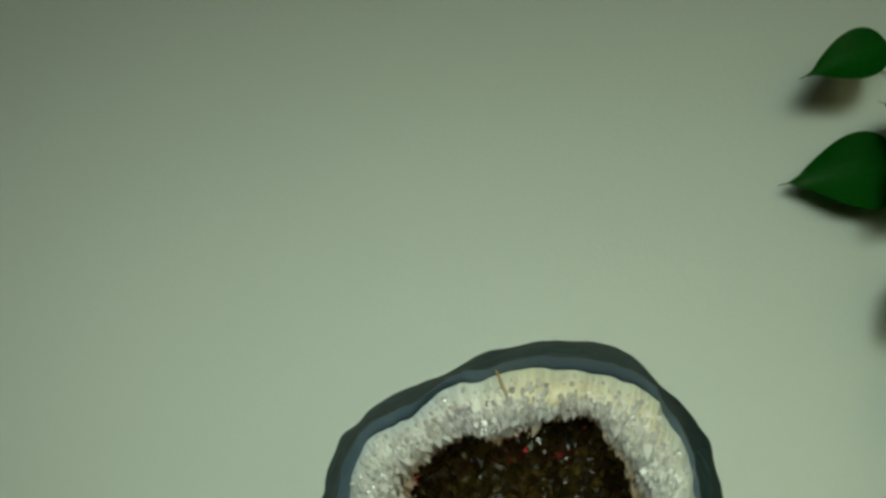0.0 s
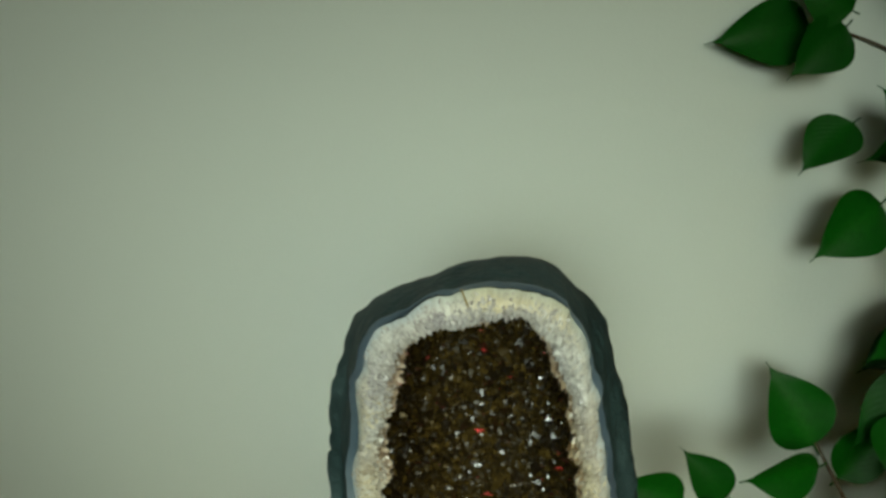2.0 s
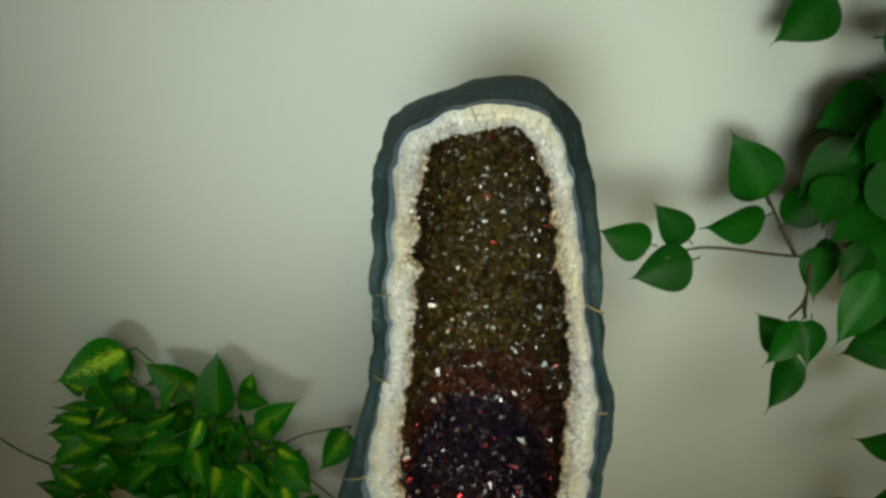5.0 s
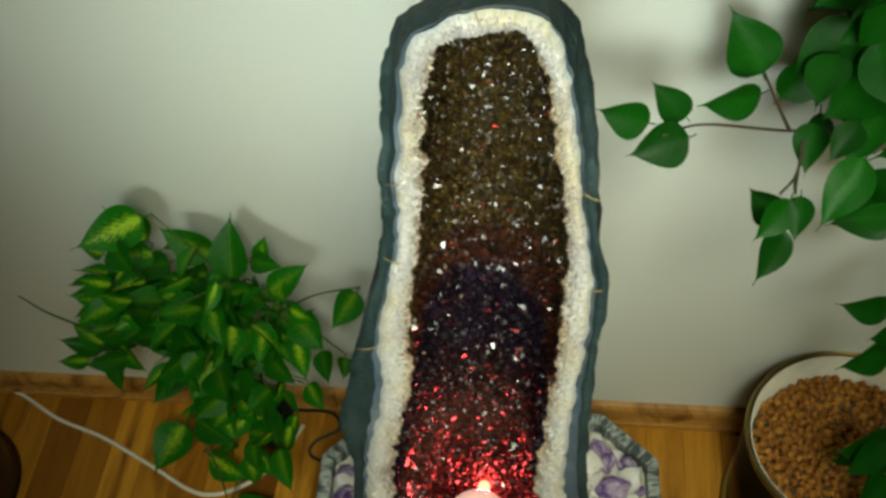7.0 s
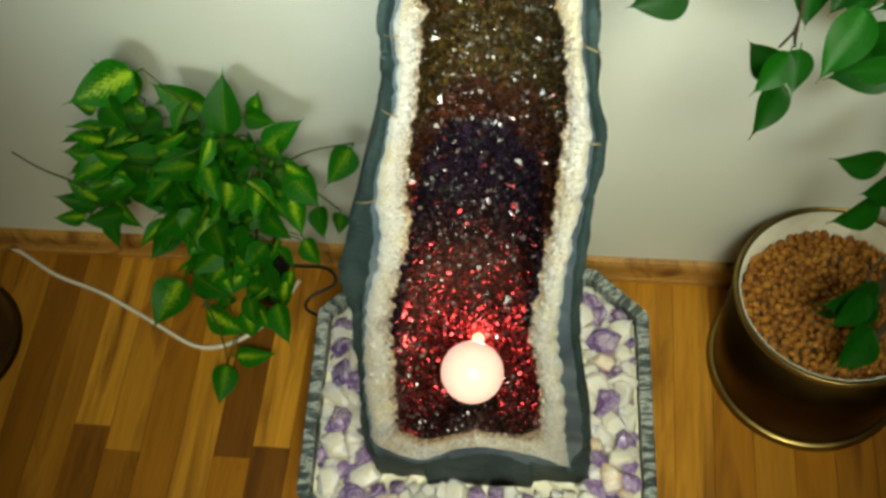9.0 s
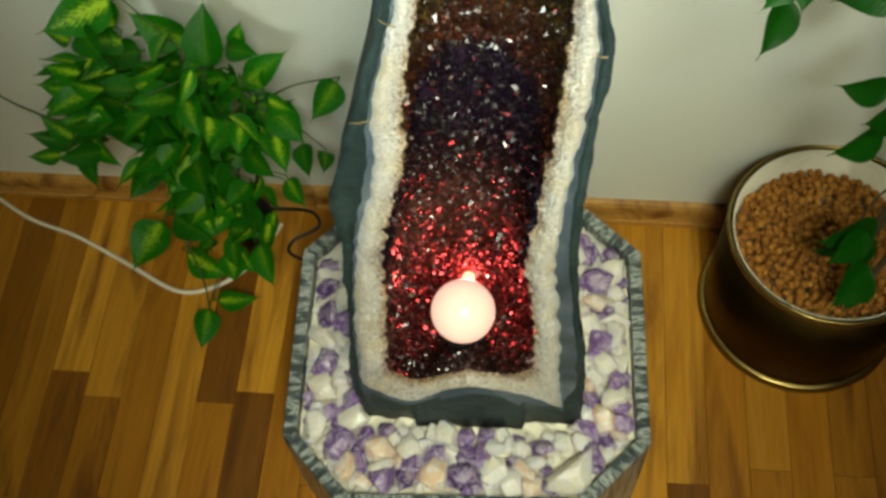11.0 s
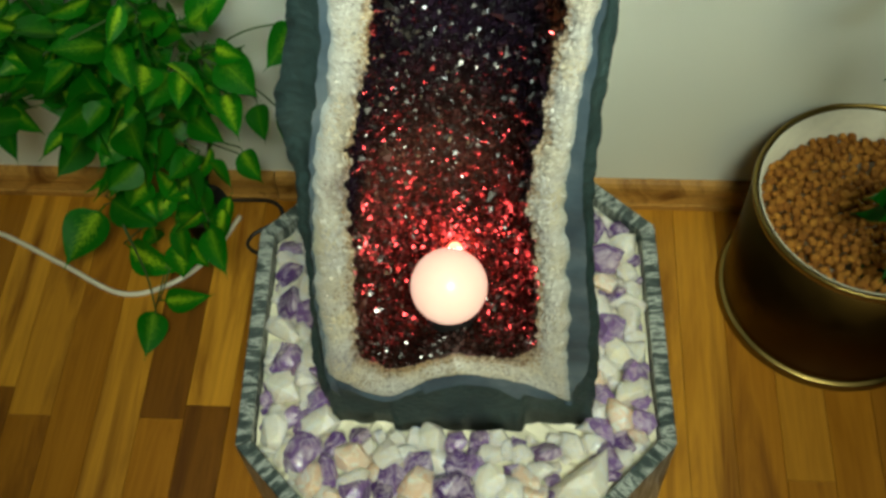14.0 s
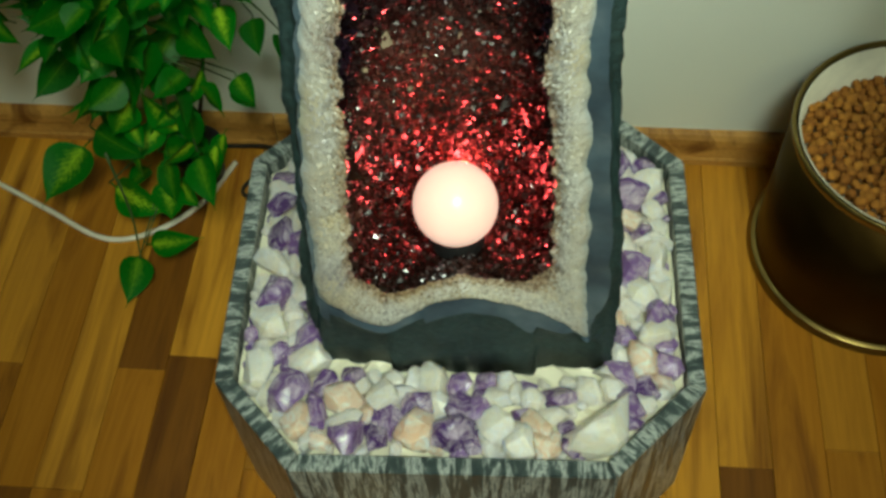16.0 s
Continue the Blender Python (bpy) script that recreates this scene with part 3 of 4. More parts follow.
# hollow: dark lining with crystal points all over
def lining(i, v):
    """A place on the hollow's wall: i along the opening, v from its edge (0) to the back (1)."""
    n = len(cavity)
    a, f = cavity[int(i) % n], i - int(i)
    p = a.lerp(cavity[(int(i) + 1) % n], f)
    s = Vector((spine(p).x, min(max(p.y, 0.54), 1.05)))
    r = max(0.0, math.cos(v * math.pi / 2)) ** 0.8
    q = s + (p - s) * r
    low = max(0.0, min(1.0, (0.62 - q.y) / 0.2))
    swell = math.sin(math.pi * min(1.0, v * 1.15))
    d = q - s
    if d.length > 1e-6:
        q = q + Vector((d.normalized().x, 0.3 * d.normalized().y)) * 0.010 * swell
    q.y -= 0.10 * low * swell
    depth = 0.205 - 0.10 * max(0.0, min(1.0, (q.y - 0.7) / 0.6))
    y = face_y(q.y) + 0.012 + depth * math.sin(v * math.pi / 2) ** 0.9
    return Vector((q.x, y, q.y))


bm = bmesh.new()
rows = []
for j in range(61):
    v = j / 60
    row = []
    for i in range(0, n, 2):
        p = lining(i, v)
        row.append(bm.verts.new(p + 0.004 * Vector(noise.noise_vector(p * 60))))
    rows.append(row)
for a, b in zip(rows, rows[1:]):
    bridge(bm, a, b)
part("hollow_lining", bm, CRYSTAL, geode, "dark crystal-lined hollow")

rng = random.Random(11)
verts, faces = [], []
for _ in range(42000):
    i, v = rng.uniform(0, n), rng.random() ** 0.85 * 0.989 + 0.01
    if _ % 25 == 0:
        v = rng.uniform(0.97, 0.995)
    p = lining(i, v)
    du, dv = lining(i + 0.7, v) - p, lining(i, min(v + 0.02, 0.99)) - p
    nor = dv.cross(du)
    nor = Vector((0, -1, 0)) if v > 0.975 or nor.length < 1e-9 else nor.normalized()
    c = Vector((spine(Vector((p.x, p.z))).x, face_y(p.z) - 0.02, min(max(p.z, 0.54), 1.25)))
    if nor.dot(c - p) < 0:
        nor = -nor
    nor = (nor + 0.55 * Vector((rng.gauss(0, 1), rng.gauss(0, 1), rng.gauss(0, 1)))).normalized()
    r = (0.0015 + 0.0006 * max(0.0, min(1.0, (1.1 - p.z) / 0.4))) * math.exp(rng.gauss(0.05, 0.33))
    r *= 1.0 + 0.8 * math.exp(-((p.z - 0.76) / 0.11) ** 2) * rng.random()
    h = r * rng.uniform(1.2, 2.4)
    side = nor.orthogonal().normalized()
    side = Matrix.Rotation(rng.uniform(0, 6.28), 3, nor) @ side
    up = nor.cross(side)
    k = rng.choice((4, 5))
    base = len(verts)
    for q in range(k):
        a = 2 * math.pi * q / k
        verts.append(p - nor * r + r * (math.cos(a) * side + math.sin(a) * up))
    for q in range(k):
        a = 2 * math.pi * q / k
        verts.append(p + nor * h * 0.35 + r * (math.cos(a) * side + math.sin(a) * up))
    verts.append(p + nor * h + r * 0.35 * (rng.uniform(-1, 1) * side + rng.uniform(-1, 1) * up))
    for q in range(k):
        q2 = (q + 1) % k
        faces.append((base + q, base + q2, base + k + q2, base + k + q))
        faces.append((base + k + q, base + k + q2, base + 2 * k))
me = bpy.data.meshes.new("crystal_crust")
me.from_pydata(verts, [], faces)
me.materials.append(CRYSTAL)
tagged(piece("crystal_crust", me, geode), "glittering smoky brown to purple crystal crust", kind="stuff")

# pale mineral seams that cross the shell
for pts in (((-0.027, 1.174), (-0.014, 1.179)), ((-0.039, 1.087), (-0.024, 1.084)), ((0.048, 1.337), (0.053, 1.325)), ((0.115, 1.17), (0.135, 1.16)), ((-0.079, 0.954), (-0.057, 0.965)), ((0.123, 1.049), (0.141, 1.05))):
    (x0, z0), (x1, z1) = pts
    line = [(x0, face_y(z0) + 0.004, z0), ((x0 + x1) / 2, face_y(z0) - 0.001, (z0 + z1) / 2 + 0.001), (x1, face_y(z1) - 0.001, z1)]
    part("mineral_seam", tube(line, 0.0004, 0.0008, 5, 4), VEIN, geode, "ochre mineral seam", True)

# ---- ball lamp in the hollow ----
lamp = thing("crystal_ball_lamp", "glowing pale pink crystal ball lamp inside the geode", "lamp", at=pose(0.003, 0.141, 0.398))
bm = bmesh.new()
bmesh.ops.create_uvsphere(bm, u_segments=48, v_segments=32, radius=0.0439)
part("ball", bm, BALL, lamp, "glowing rose-white ball", True)
bm = lathe([(0.030, -0.060), (0.028, -0.043), (0.020, -0.037), (0.0, -0.037)], 24)
part("ring_stand", bm, BLACK, lamp, "", True)
bulb_lamp = thing("lamp_bulb", "small red-glowing bulb behind the crystal ball", "bulb", at=pose(0.008, 0.205, 0.375))
bm = bmesh.new()
bmesh.ops.create_uvsphere(bm, u_segments=20, v_segments=12, radius=0.009)
part("glass", bm, BULB, bulb_lamp, "", True)
part("socket", lathe([(0.007, -0.03), (0.008, -0.008), (0.0, -0.006)], 16), BLACK, bulb_lamp, "", True)
data = bpy.data.lights.new("red_glow", "POINT")
data.energy, data.color, data.shadow_soft_size = 5.5, (1.0, 0.065, 0.07), 0.018
new("red_glow", data).location = (0.008, 0.205, 0.375)

# ---- basin ----
basin = thing("stone_basin", "octagonal grey-green veined marble basin filled with crystals", "basin", at=pose(0, 0, 0))
OCT = [(-0.257, 0.008), (-0.165, -0.091), (0.171, -0.089), (0.269, 0.012), (0.268, 0.321), (0.184, 0.401), (-0.178, 0.398), (-0.26, 0.316)]
CEN = Vector((0.0, 0.144))


def inset(points, d):
    out, n = [], len(points)
    for i in range(n):
        a, b, c = (Vector(points[(i + k) % n]) for k in (-1, 0, 1))
        e1, e2 = (b - a).normalized(), (c - b).normalized()
        n1, n2 = Vector((-e1.y, e1.x)), Vector((-e2.y, e2.x))
        m = (n1 + n2).normalized()
        out.append(b + m * d / max(0.3, m.dot(n1)))
    return out


IN = inset(OCT, 0.019)
INNER_BED = inset(OCT, 0.021)
for i in range(8):
    bm = bmesh.new()
    j = (i + 1) % 8
    a, b, c, d = Vector(OCT[i]), Vector(OCT[j]), IN[j], IN[i]
    e = (b - a).normalized()
    across = Vector((-e.y, e.x))
    length = (b - a).length
    lead, trail = (d - a).dot(e), (c - b).dot(e)
    quad = [(0.0006, 0.0), (length - 0.0006, 0.0), (length + trail - 0.0006, 0.019), (lead + 0.0006, 0.019)]
    top = [bm.verts.new((x, y, 0.25)) for x, y in quad]
    bot = [bm.verts.new((x, y, 0.0)) for x, y in quad]
    bm.faces.new(top)
    bm.faces.new(bot[::-1])
    for k in range(4):
        bm.faces.new((top[k], bot[k], bot[(k + 1) % 4], top[(k + 1) % 4]))
    bmesh.ops.recalc_face_normals(bm, faces=bm.faces)
    bmesh.ops.bevel(bm, geom=list(bm.edges), offset=0.0016, segments=1, affect="EDGES")
    part("marble_slab", bm, MARBLE, basin).matrix_basis = pose(a.x, a.y, 0, 0, 0, math.degrees(math.atan2(e.y, e.x)))
bm = bmesh.new()
inner = [Vector((p.x, p.y)) for p in INNER_BED]
rows = []
for j in range(1, 15):
    row = []
    for k in range(8):
        for q in range(10):
            p = CEN.lerp(inner[k].lerp(inner[(k + 1) % 8], q / 10), j / 14)
            row.append(bm.verts.new((p.x, p.y, 0.229 + 0.010 * noise.noise(Vector((p.x * 55, p.y * 55, 3.0))) + 0.004 * noise.noise(Vector((p.x * 160, p.y * 160, 5.0))))))
    rows.append(row)
rows.append([bm.verts.new((v.co.x, v.co.y, 0.02)) for v in rows[-1]])
for a, b in zip(rows, rows[1:]):
    bridge(bm, a, b)
bm.faces.new(rows[0])
part("crystal_gravel", bm, BED, basin, "pale quartz gravel filling")


# crystals lying in the basin
def rock_mesh(name, material, seed, points, flat, smooth):
    r = random.Random(seed)
    bm = bmesh.new()
    for _ in range(points):
        d = Vector((r.gauss(0, 1), r.gauss(0, 1), r.gauss(0, 1))).normalized()
        d *= r.uniform(0.86, 1.08)
        bm.verts.new((d.x * r.uniform(0.9, 1.1), d.y, d.z * flat))
    bmesh.ops.convex_hull(bm, input=bm.verts)
    bmesh.ops.delete(bm, geom=[v for v in bm.verts if not v.link_faces], context="VERTS")
    bmesh.ops.bevel(bm, geom=list(bm.edges), offset=0.03, segments=1, affect="EDGES", clamp_overlap=True)
    return mesh_of(name, bm, material, smooth)


rocks = {
    "amethyst": [rock_mesh("amethyst_stone", AMETHYST, 20 + k, 18, 0.85, False) for k in range(7)],
    "rose": [rock_mesh("rose_quartz_stone", ROSE, 40 + k, 22, 0.8, False) for k in range(5)],
    "milky": [rock_mesh("quartz_stone", CLEAR, 60 + k, 24, 0.78, False) for k in range(8)],
}
LABELS = {"amethyst": ("amethyst_stone", "rough violet amethyst chunk lying in the basin", "amethyst"),
          "rose": ("rose_quartz_stone", "peach-coloured rose quartz chunk lying in the basin", "quartz"),
          "milky": ("quartz_stone", "milky white quartz chunk lying in the basin", "quartz")}
rng = random.Random(5)
placed = []


def inside(p, poly, margin):
    n = len(poly)
    for i in range(n):
        a, b = Vector(poly[i]), Vector(poly[(i + 1) % n])
        e = (b - a).normalized()
        if (Vector((-e.y, e.x))).dot(p - a) < margin:
            return False
    return True


def lay(kind, x, y, r, z=None):
    name, label, cat = LABELS[kind]
    me = rng.choice(rocks[kind])
    p = Vector((x, y))
    for _ in range(30):
        if inside(p, IN, r * 0.95):
            break
        p = p.lerp(CEN, 0.03)
    x, y = p
    lift = 0.231 + r * 0.55 if z is None else z
    m = pose(x, y, lift, rng.uniform(-25, 25), rng.uniform(-25, 25), rng.uniform(0, 360)) @ Matrix.Diagonal((r * rng.uniform(1.0, 1.35), r * rng.uniform(0.85, 1.1), r * rng.uniform(0.9, 1.1), 1))
    ob = new(name, me)
    ob.matrix_world = m
    tagged(ob, label, cat, "crystals in the basin")
    placed.append((x, y, r))


VIOLET = [(-0.174, 0.001, 0.021), (-0.138, 0.011, 0.014), (-0.145, -0.021, 0.016), (-0.112, -0.053, 0.019), (-0.085, -0.066, 0.016), (-0.001, -0.039, 0.022), (-0.036, -0.011, 0.019), (0.009, 0.013, 0.015), (0.033, 0.021, 0.013),
        (0.113, 0.008, 0.017), (0.13, -0.046, 0.016), (0.025, -0.064, 0.015), (0.185, 0.032, 0.016), (0.184, 0.076, 0.016), (0.233, 0.102, 0.018), (0.237, 0.04, 0.016), (0.186, -0.004, 0.017), (0.193, -0.027, 0.012),
        (0.199, 0.163, 0.022), (0.199, 0.271, 0.022), (0.213, 0.219, 0.014), (0.192, 0.319, 0.014), (0.22, 0.318, 0.014), (-0.221, 0.204, 0.021), (-0.225, 0.302, 0.016), (-0.208, 0.124, 0.02), (-0.214, 0.251, 0.017),
        (-0.193, 0.049, 0.012), (0.081, 0.017, 0.01)]
PEACH = [(-0.116, -0.005, 0.018), (-0.165, -0.039, 0.018), (-0.037, -0.042, 0.02), (0.092, -0.034, 0.017), (0.103, -0.057, 0.017), (0.207, 0.049, 0.021), (0.198, 0.239, 0.016), (-0.136, -0.054, 0.014)]
PALE = [(-0.216, 0.161, 0.019), (-0.157, 0.039, 0.021), (-0.111, -0.03, 0.016), (0.05, -0.032, 0.021), (0.149, 0.012, 0.015), (0.087, 0.001, 0.012), (0.21, 0.131, 0.018), (0.232, 0.138, 0.015), (-0.051, 0.002, 0.013),
        (0.156, -0.034, 0.03), (-0.211, 0.031, 0.018), (-0.072, -0.001, 0.018)]
for kind, rows in (("amethyst", VIOLET), ("rose", PEACH), ("milky", PALE)):
    for x, y, r in rows:
        lay(kind, x, y, r * 1.2)
FOOT = [(-0.136, 0.03), (0.158, 0.03), (0.165, 0.28), (-0.145, 0.28)]
tries = 0
while len(placed) < 340 and tries < 34000:
    tries += 1
    p = Vector((rng.uniform(-0.24, 0.24), rng.uniform(-0.08, 0.36)))
    r = rng.uniform(0.013, 0.026) if tries < 12000 else rng.uniform(0.008, 0.013)
    if not inside(p, IN, r * 0.75) or inside(p, FOOT, -0.5 * r):
        continue
    if any((p.x - a) ** 2 + (p.y - b) ** 2 < ((0.56 if tries < 12000 else 0.62) * (r + c)) ** 2 for a, b, c in placed):
        continue
    back = p.y > 0.2 or abs(p.x) > 0.17
    kind = rng.choices(("amethyst", "rose", "milky"), (0.40 if back else 0.20, 0.10, 0.8))[0]
    lay(kind, p.x, p.y, r)

# ---- brass planter with clay granules ----
POT = (0.566, 0.365)


def planter(name, label, x, y, r, h, body, rim):
    pot = thing(name, label, "planter", at=pose(x, y, 0))
    part("body", lathe([(r + 0.006, 0.0), (r + 0.007, 0.010), (r + 0.001, 0.014), (r, 0.03), (r, h - 0.012), (r - 0.006, h - 0.012), (r - 0.006, 0.03), (0.0, 0.03)], 96), body, pot, "", True)
    part("rim", lathe([(r + 0.0005, h - 0.013), (r + 0.0018, h - 0.008), (r + 0.0022, h - 0.004), (r + 0.001, h), (r - 0.0025, h), (r - 0.0045, h - 0.004), (r - 0.006, h - 0.013)], 96), rim, pot, "rolled brass rim", True)
    part("foot_ring", lathe([(r + 0.008, 0.001), (r + 0.0105, 0.003), (r + 0.0105, 0.005), (r + 0.0075, 0.007), (r + 0.0075, 0.010), (r + 0.0085, 0.012), (r + 0.006, 0.014), (r + 0.0005, 0.015)], 96), rim, pot, "brass foot ring", True)
    return pot


pot = planter("brass_planter", "round aged brass planter holding clay granules and a ficus", *POT, 0.160, 0.253, BRASS, BRASSRIM)
part("liner", lathe([(0.1530, 0.249), (0.1505, 0.249), (0.1495, 0.12), (0.0, 0.12)], 96), LINER, pot, "cream-coloured inner liner", True)
planter("dark_planter", "dark brown round planter standing on the parquet", -1.020, 0.354, 0.135, 0.27, DARKPOT, BRASS)

rng = random.Random(8)
tmp = bmesh.new()
bmesh.ops.create_icosphere(tmp, subdivisions=2, radius=1.0)
tmp.verts.index_update()
unit = [v.co.copy() for v in tmp.verts]
tri = [tuple(v.index for v in f.verts) for f in tmp.faces]
tmp.free()
verts, faces, spots = [], [], []
for layer, z0 in enumerate((0.182, 0.191, 0.198)):
    tries, here = 0, []
    while tries < 8000:
        tries += 1
        a, d = rng.uniform(0, 6.283), 0.143 * math.sqrt(rng.random())
        x, y, r = d * math.cos(a), d * math.sin(a), rng.uniform(0.0052, 0.0078)
        if any((x - p) ** 2 + (y - q) ** 2 < (0.92 * (r + s)) ** 2 for p, q, s in here):
            continue
        here.append((x, y, r))
        z = z0 + 0.010 * (1 - (d / 0.145) ** 2) + rng.uniform(-0.003, 0.003)
        base = len(verts)
        sc = Vector((r * rng.uniform(0.9, 1.2), r * rng.uniform(0.9, 1.15), r * rng.uniform(0.8, 1.0)))
        rot = Euler((rng.uniform(0, 3), rng.uniform(0, 3), rng.uniform(0, 6))).to_matrix()
        for u in unit:
            w = rot @ Vector((u.x * sc.x, u.y * sc.y, u.z * sc.z))
            w *= 1 + 0.14 * noise.noise(u * 1.4 + Vector((base, 0, 0)))
            verts.append((x + w.x, y + w.y, z + w.z))
        faces += [tuple(base + k for k in t) for t in tri]
me = bpy.data.meshes.new("clay_granules")
me.from_pydata(verts, [], faces)
me.materials.append(CLAY)
me.polygons.foreach_set("use_smooth", [True] * len(me.polygons))
gran = new("clay_granules", me)
gran.location = (*POT, 0)
tagged(gran, "round orange-brown expanded clay granules filling the brass planter", "clay granules", kind="stuff")


# ---- leaves ----
SAG = {}          # how far the tip of each leaf mesh hangs below its base


def leaf_mesh(name, material, ratio, tip, fold, droop, seed):
    """A leaf of length 1 along +y, its upper side +z; ratio: width to length; tip: how long the drip tip is."""
    r = random.Random(seed)
    bm = bmesh.new()
    uv = bm.loops.layers.uv.new("UVMap")
    ny, nx = 14, 6
    rows = []
    for j in range(ny + 1):
        t = j / ny
        body = min(1.0, t / (1 - tip))
        w = ratio * 0.5 * (math.sin(math.pi * body ** 0.72) ** 0.85 if 0 < body < 1 else 0.0)
        w = max(w, 0.012 * (1 - t) + 0.004)
        row = []
        for i in range(nx + 1):
            u = 2 * i / nx - 1
            wave = 0.016 * math.sin(9 * t + 3 * u + seed)
            z = -droop * t * t + fold * w * abs(u) ** 1.2 + wave * abs(u)
            row.append((u * w + 0.02 * math.sin(4 * t + seed) * t, t - 0.06 * fold * abs(u), z))
        rows.append([bm.verts.new(p) for p in row])
    for j in range(ny):
        for i in range(nx):
            f = bm.faces.new((rows[j][i], rows[j][i + 1], rows[j + 1][i + 1], rows[j + 1][i]))
            for lp, (a, b) in zip(f.loops, ((i, j), (i + 1, j), (i + 1, j + 1), (i, j + 1))):
                lp[uv].uv = (a / nx, b / ny)
    # petiole
    tube([(0, -0.16, -0.03), (0, -0.07, -0.004), (0, 0.03, 0.0)], 0.014, 0.012, 5, 3, bm)
    me = mesh_of(name, bm, material, True)
    SAG[me.name] = droop
    return me


def put_leaf(me, parent, a, b, face, jitter, rng, name="leaf"):
    a, b = Vector(a), Vector(b)
    d = b - a
    length = d.length
    d.normalize()
    nrm = Vector(face) + jitter * Vector((rng.gauss(0, 1), rng.gauss(0, 1), rng.gauss(0, 1)))
    nrm = (nrm - d * nrm.dot(d)).normalized()
    m = Matrix((d.cross(nrm), d, nrm)).transposed().to_4x4()
    sag = SAG[me.name]
    lift = Matrix.Rotation(math.atan(sag), 4, "X") @ Matrix.Scale(1.0 / math.hypot(1.0, sag), 4)
    return piece(name, me, parent, Matrix.Translation(a) @ m @ Matrix.Scale(length, 4) @ lift)


# variegated plant beside the geode
rng = random.Random(21)
plant = thing("variegated_plant", "bushy potted plant with green and yellow variegated leaves", "potted plant", at=pose(0, 0, 0))
part("pot", lathe([(0.030, 0.0), (0.037, 0.060), (0.040, 0.060), (0.040, 0.070), (0.036, 0.070), (0.034, 0.060), (0.0, 0.058)], 40), BLACK, plant, "small black plastic pot", True).location = (-0.405, 0.485, 0.0)
IVY = [leaf_mesh("ivy_leaf", IVYLEAF, w, 0.11, 0.35, 0.16, s) for s, w in enumerate((0.45, 0.53, 0.61, 0.72))]


def ivy_for(w):
    return IVY[min(3, max(0, int((w - 0.36) / 0.12)))]


HIGH = [(-0.48, 0.475, 0.641, -0.569, 0.416, 0.642, 0.7), (-0.499, 0.495, 0.569, -0.558, 0.515, 0.624, 0.8), (-0.396, 0.475, 0.56, -0.472, 0.488, 0.612, 0.6), (-0.361, 0.435, 0.556, -0.355, 0.494, 0.634, 0.62),
        (-0.325, 0.475, 0.55, -0.311, 0.486, 0.593, 0.7), (-0.31, 0.435, 0.523, -0.243, 0.455, 0.567, 0.5), (-0.191, 0.465, 0.482, -0.226, 0.397, 0.474, 0.6), (-0.34, 0.475, 0.549, -0.283, 0.447, 0.562, 0.5),
        (-0.516, 0.435, 0.627, -0.471, 0.384, 0.621, 0.6), (-0.627, 0.455, 0.348, -0.669, 0.466, 0.399, 0.5), (-0.634, 0.455, 0.33, -0.697, 0.449, 0.372, 0.4), (-0.658, 0.445, 0.315, -0.7, 0.423, 0.344, 0.55)]
MIDDLE = [(-0.599, 0.435, 0.358, -0.57, 0.36, 0.34, 0.35), (-0.581, 0.435, 0.377, -0.526, 0.383, 0.373, 0.4), (-0.513, 0.45, 0.29, -0.548, 0.378, 0.281, 0.7), (-0.484, 0.43, 0.377, -0.434, 0.35, 0.352, 0.4),
        (-0.533, 0.44, 0.398, -0.462, 0.414, 0.41, 0.5), (-0.446, 0.43, 0.441, -0.388, 0.412, 0.46, 0.5), (-0.388, 0.42, 0.439, -0.332, 0.44, 0.484, 0.55), (-0.346, 0.41, 0.463, -0.368, 0.346, 0.454, 0.8),
        (-0.321, 0.4, 0.478, -0.324, 0.338, 0.468, 0.5), (-0.319, 0.44, 0.401, -0.327, 0.38, 0.396, 0.5), (-0.287, 0.435, 0.479, -0.242, 0.405, 0.489, 0.6), (-0.295, 0.44, 0.386, -0.272, 0.371, 0.372, 0.5),
        (-0.254, 0.43, 0.375, -0.238, 0.369, 0.367, 0.5), (-0.228, 0.45, 0.326, -0.226, 0.403, 0.331, 0.6)]
LOW = [(-0.293, 0.43, 0.276, -0.259, 0.376, 0.273, 0.5), (-0.366, 0.43, 0.528, -0.309, 0.421, 0.551, 0.7), (-0.396, 0.4, 0.302, -0.338, 0.391, 0.328, 0.7), (-0.545, 0.435, 0.122, -0.586, 0.343, 0.103, 0.75),
        (-0.499, 0.41, 0.189, -0.416, 0.359, 0.186, 0.55), (-0.502, 0.4, 0.078, -0.41, 0.35, 0.077, 0.55), (-0.443, 0.325, 0.046, -0.36, 0.317, 0.074, 0.45), (-0.465, 0.315, 0.026, -0.473, 0.238, 0.012, 0.7),
        (-0.336, 0.335, 0.227, -0.307, 0.262, 0.21, 0.5), (-0.409, 0.4, 0.093, -0.366, 0.348, 0.095, 0.5), (-0.417, 0.41, 0.147, -0.346, 0.392, 0.169, 0.5), (-0.384, 0.41, 0.193, -0.43, 0.432, 0.252, 0.6),
        (-0.342, 0.39, 0.323, -0.376, 0.339, 0.326, 0.7), (-0.303, 0.44, 0.252, -0.264, 0.39, 0.253, 0.45)]
NODES = [Vector(p) for p in ((-0.372, 0.465, 0.501), (-0.499, 0.465, 0.459), (-0.317, 0.455, 0.44), (-0.428, 0.455, 0.279), (-0.391, 0.455, 0.142))]
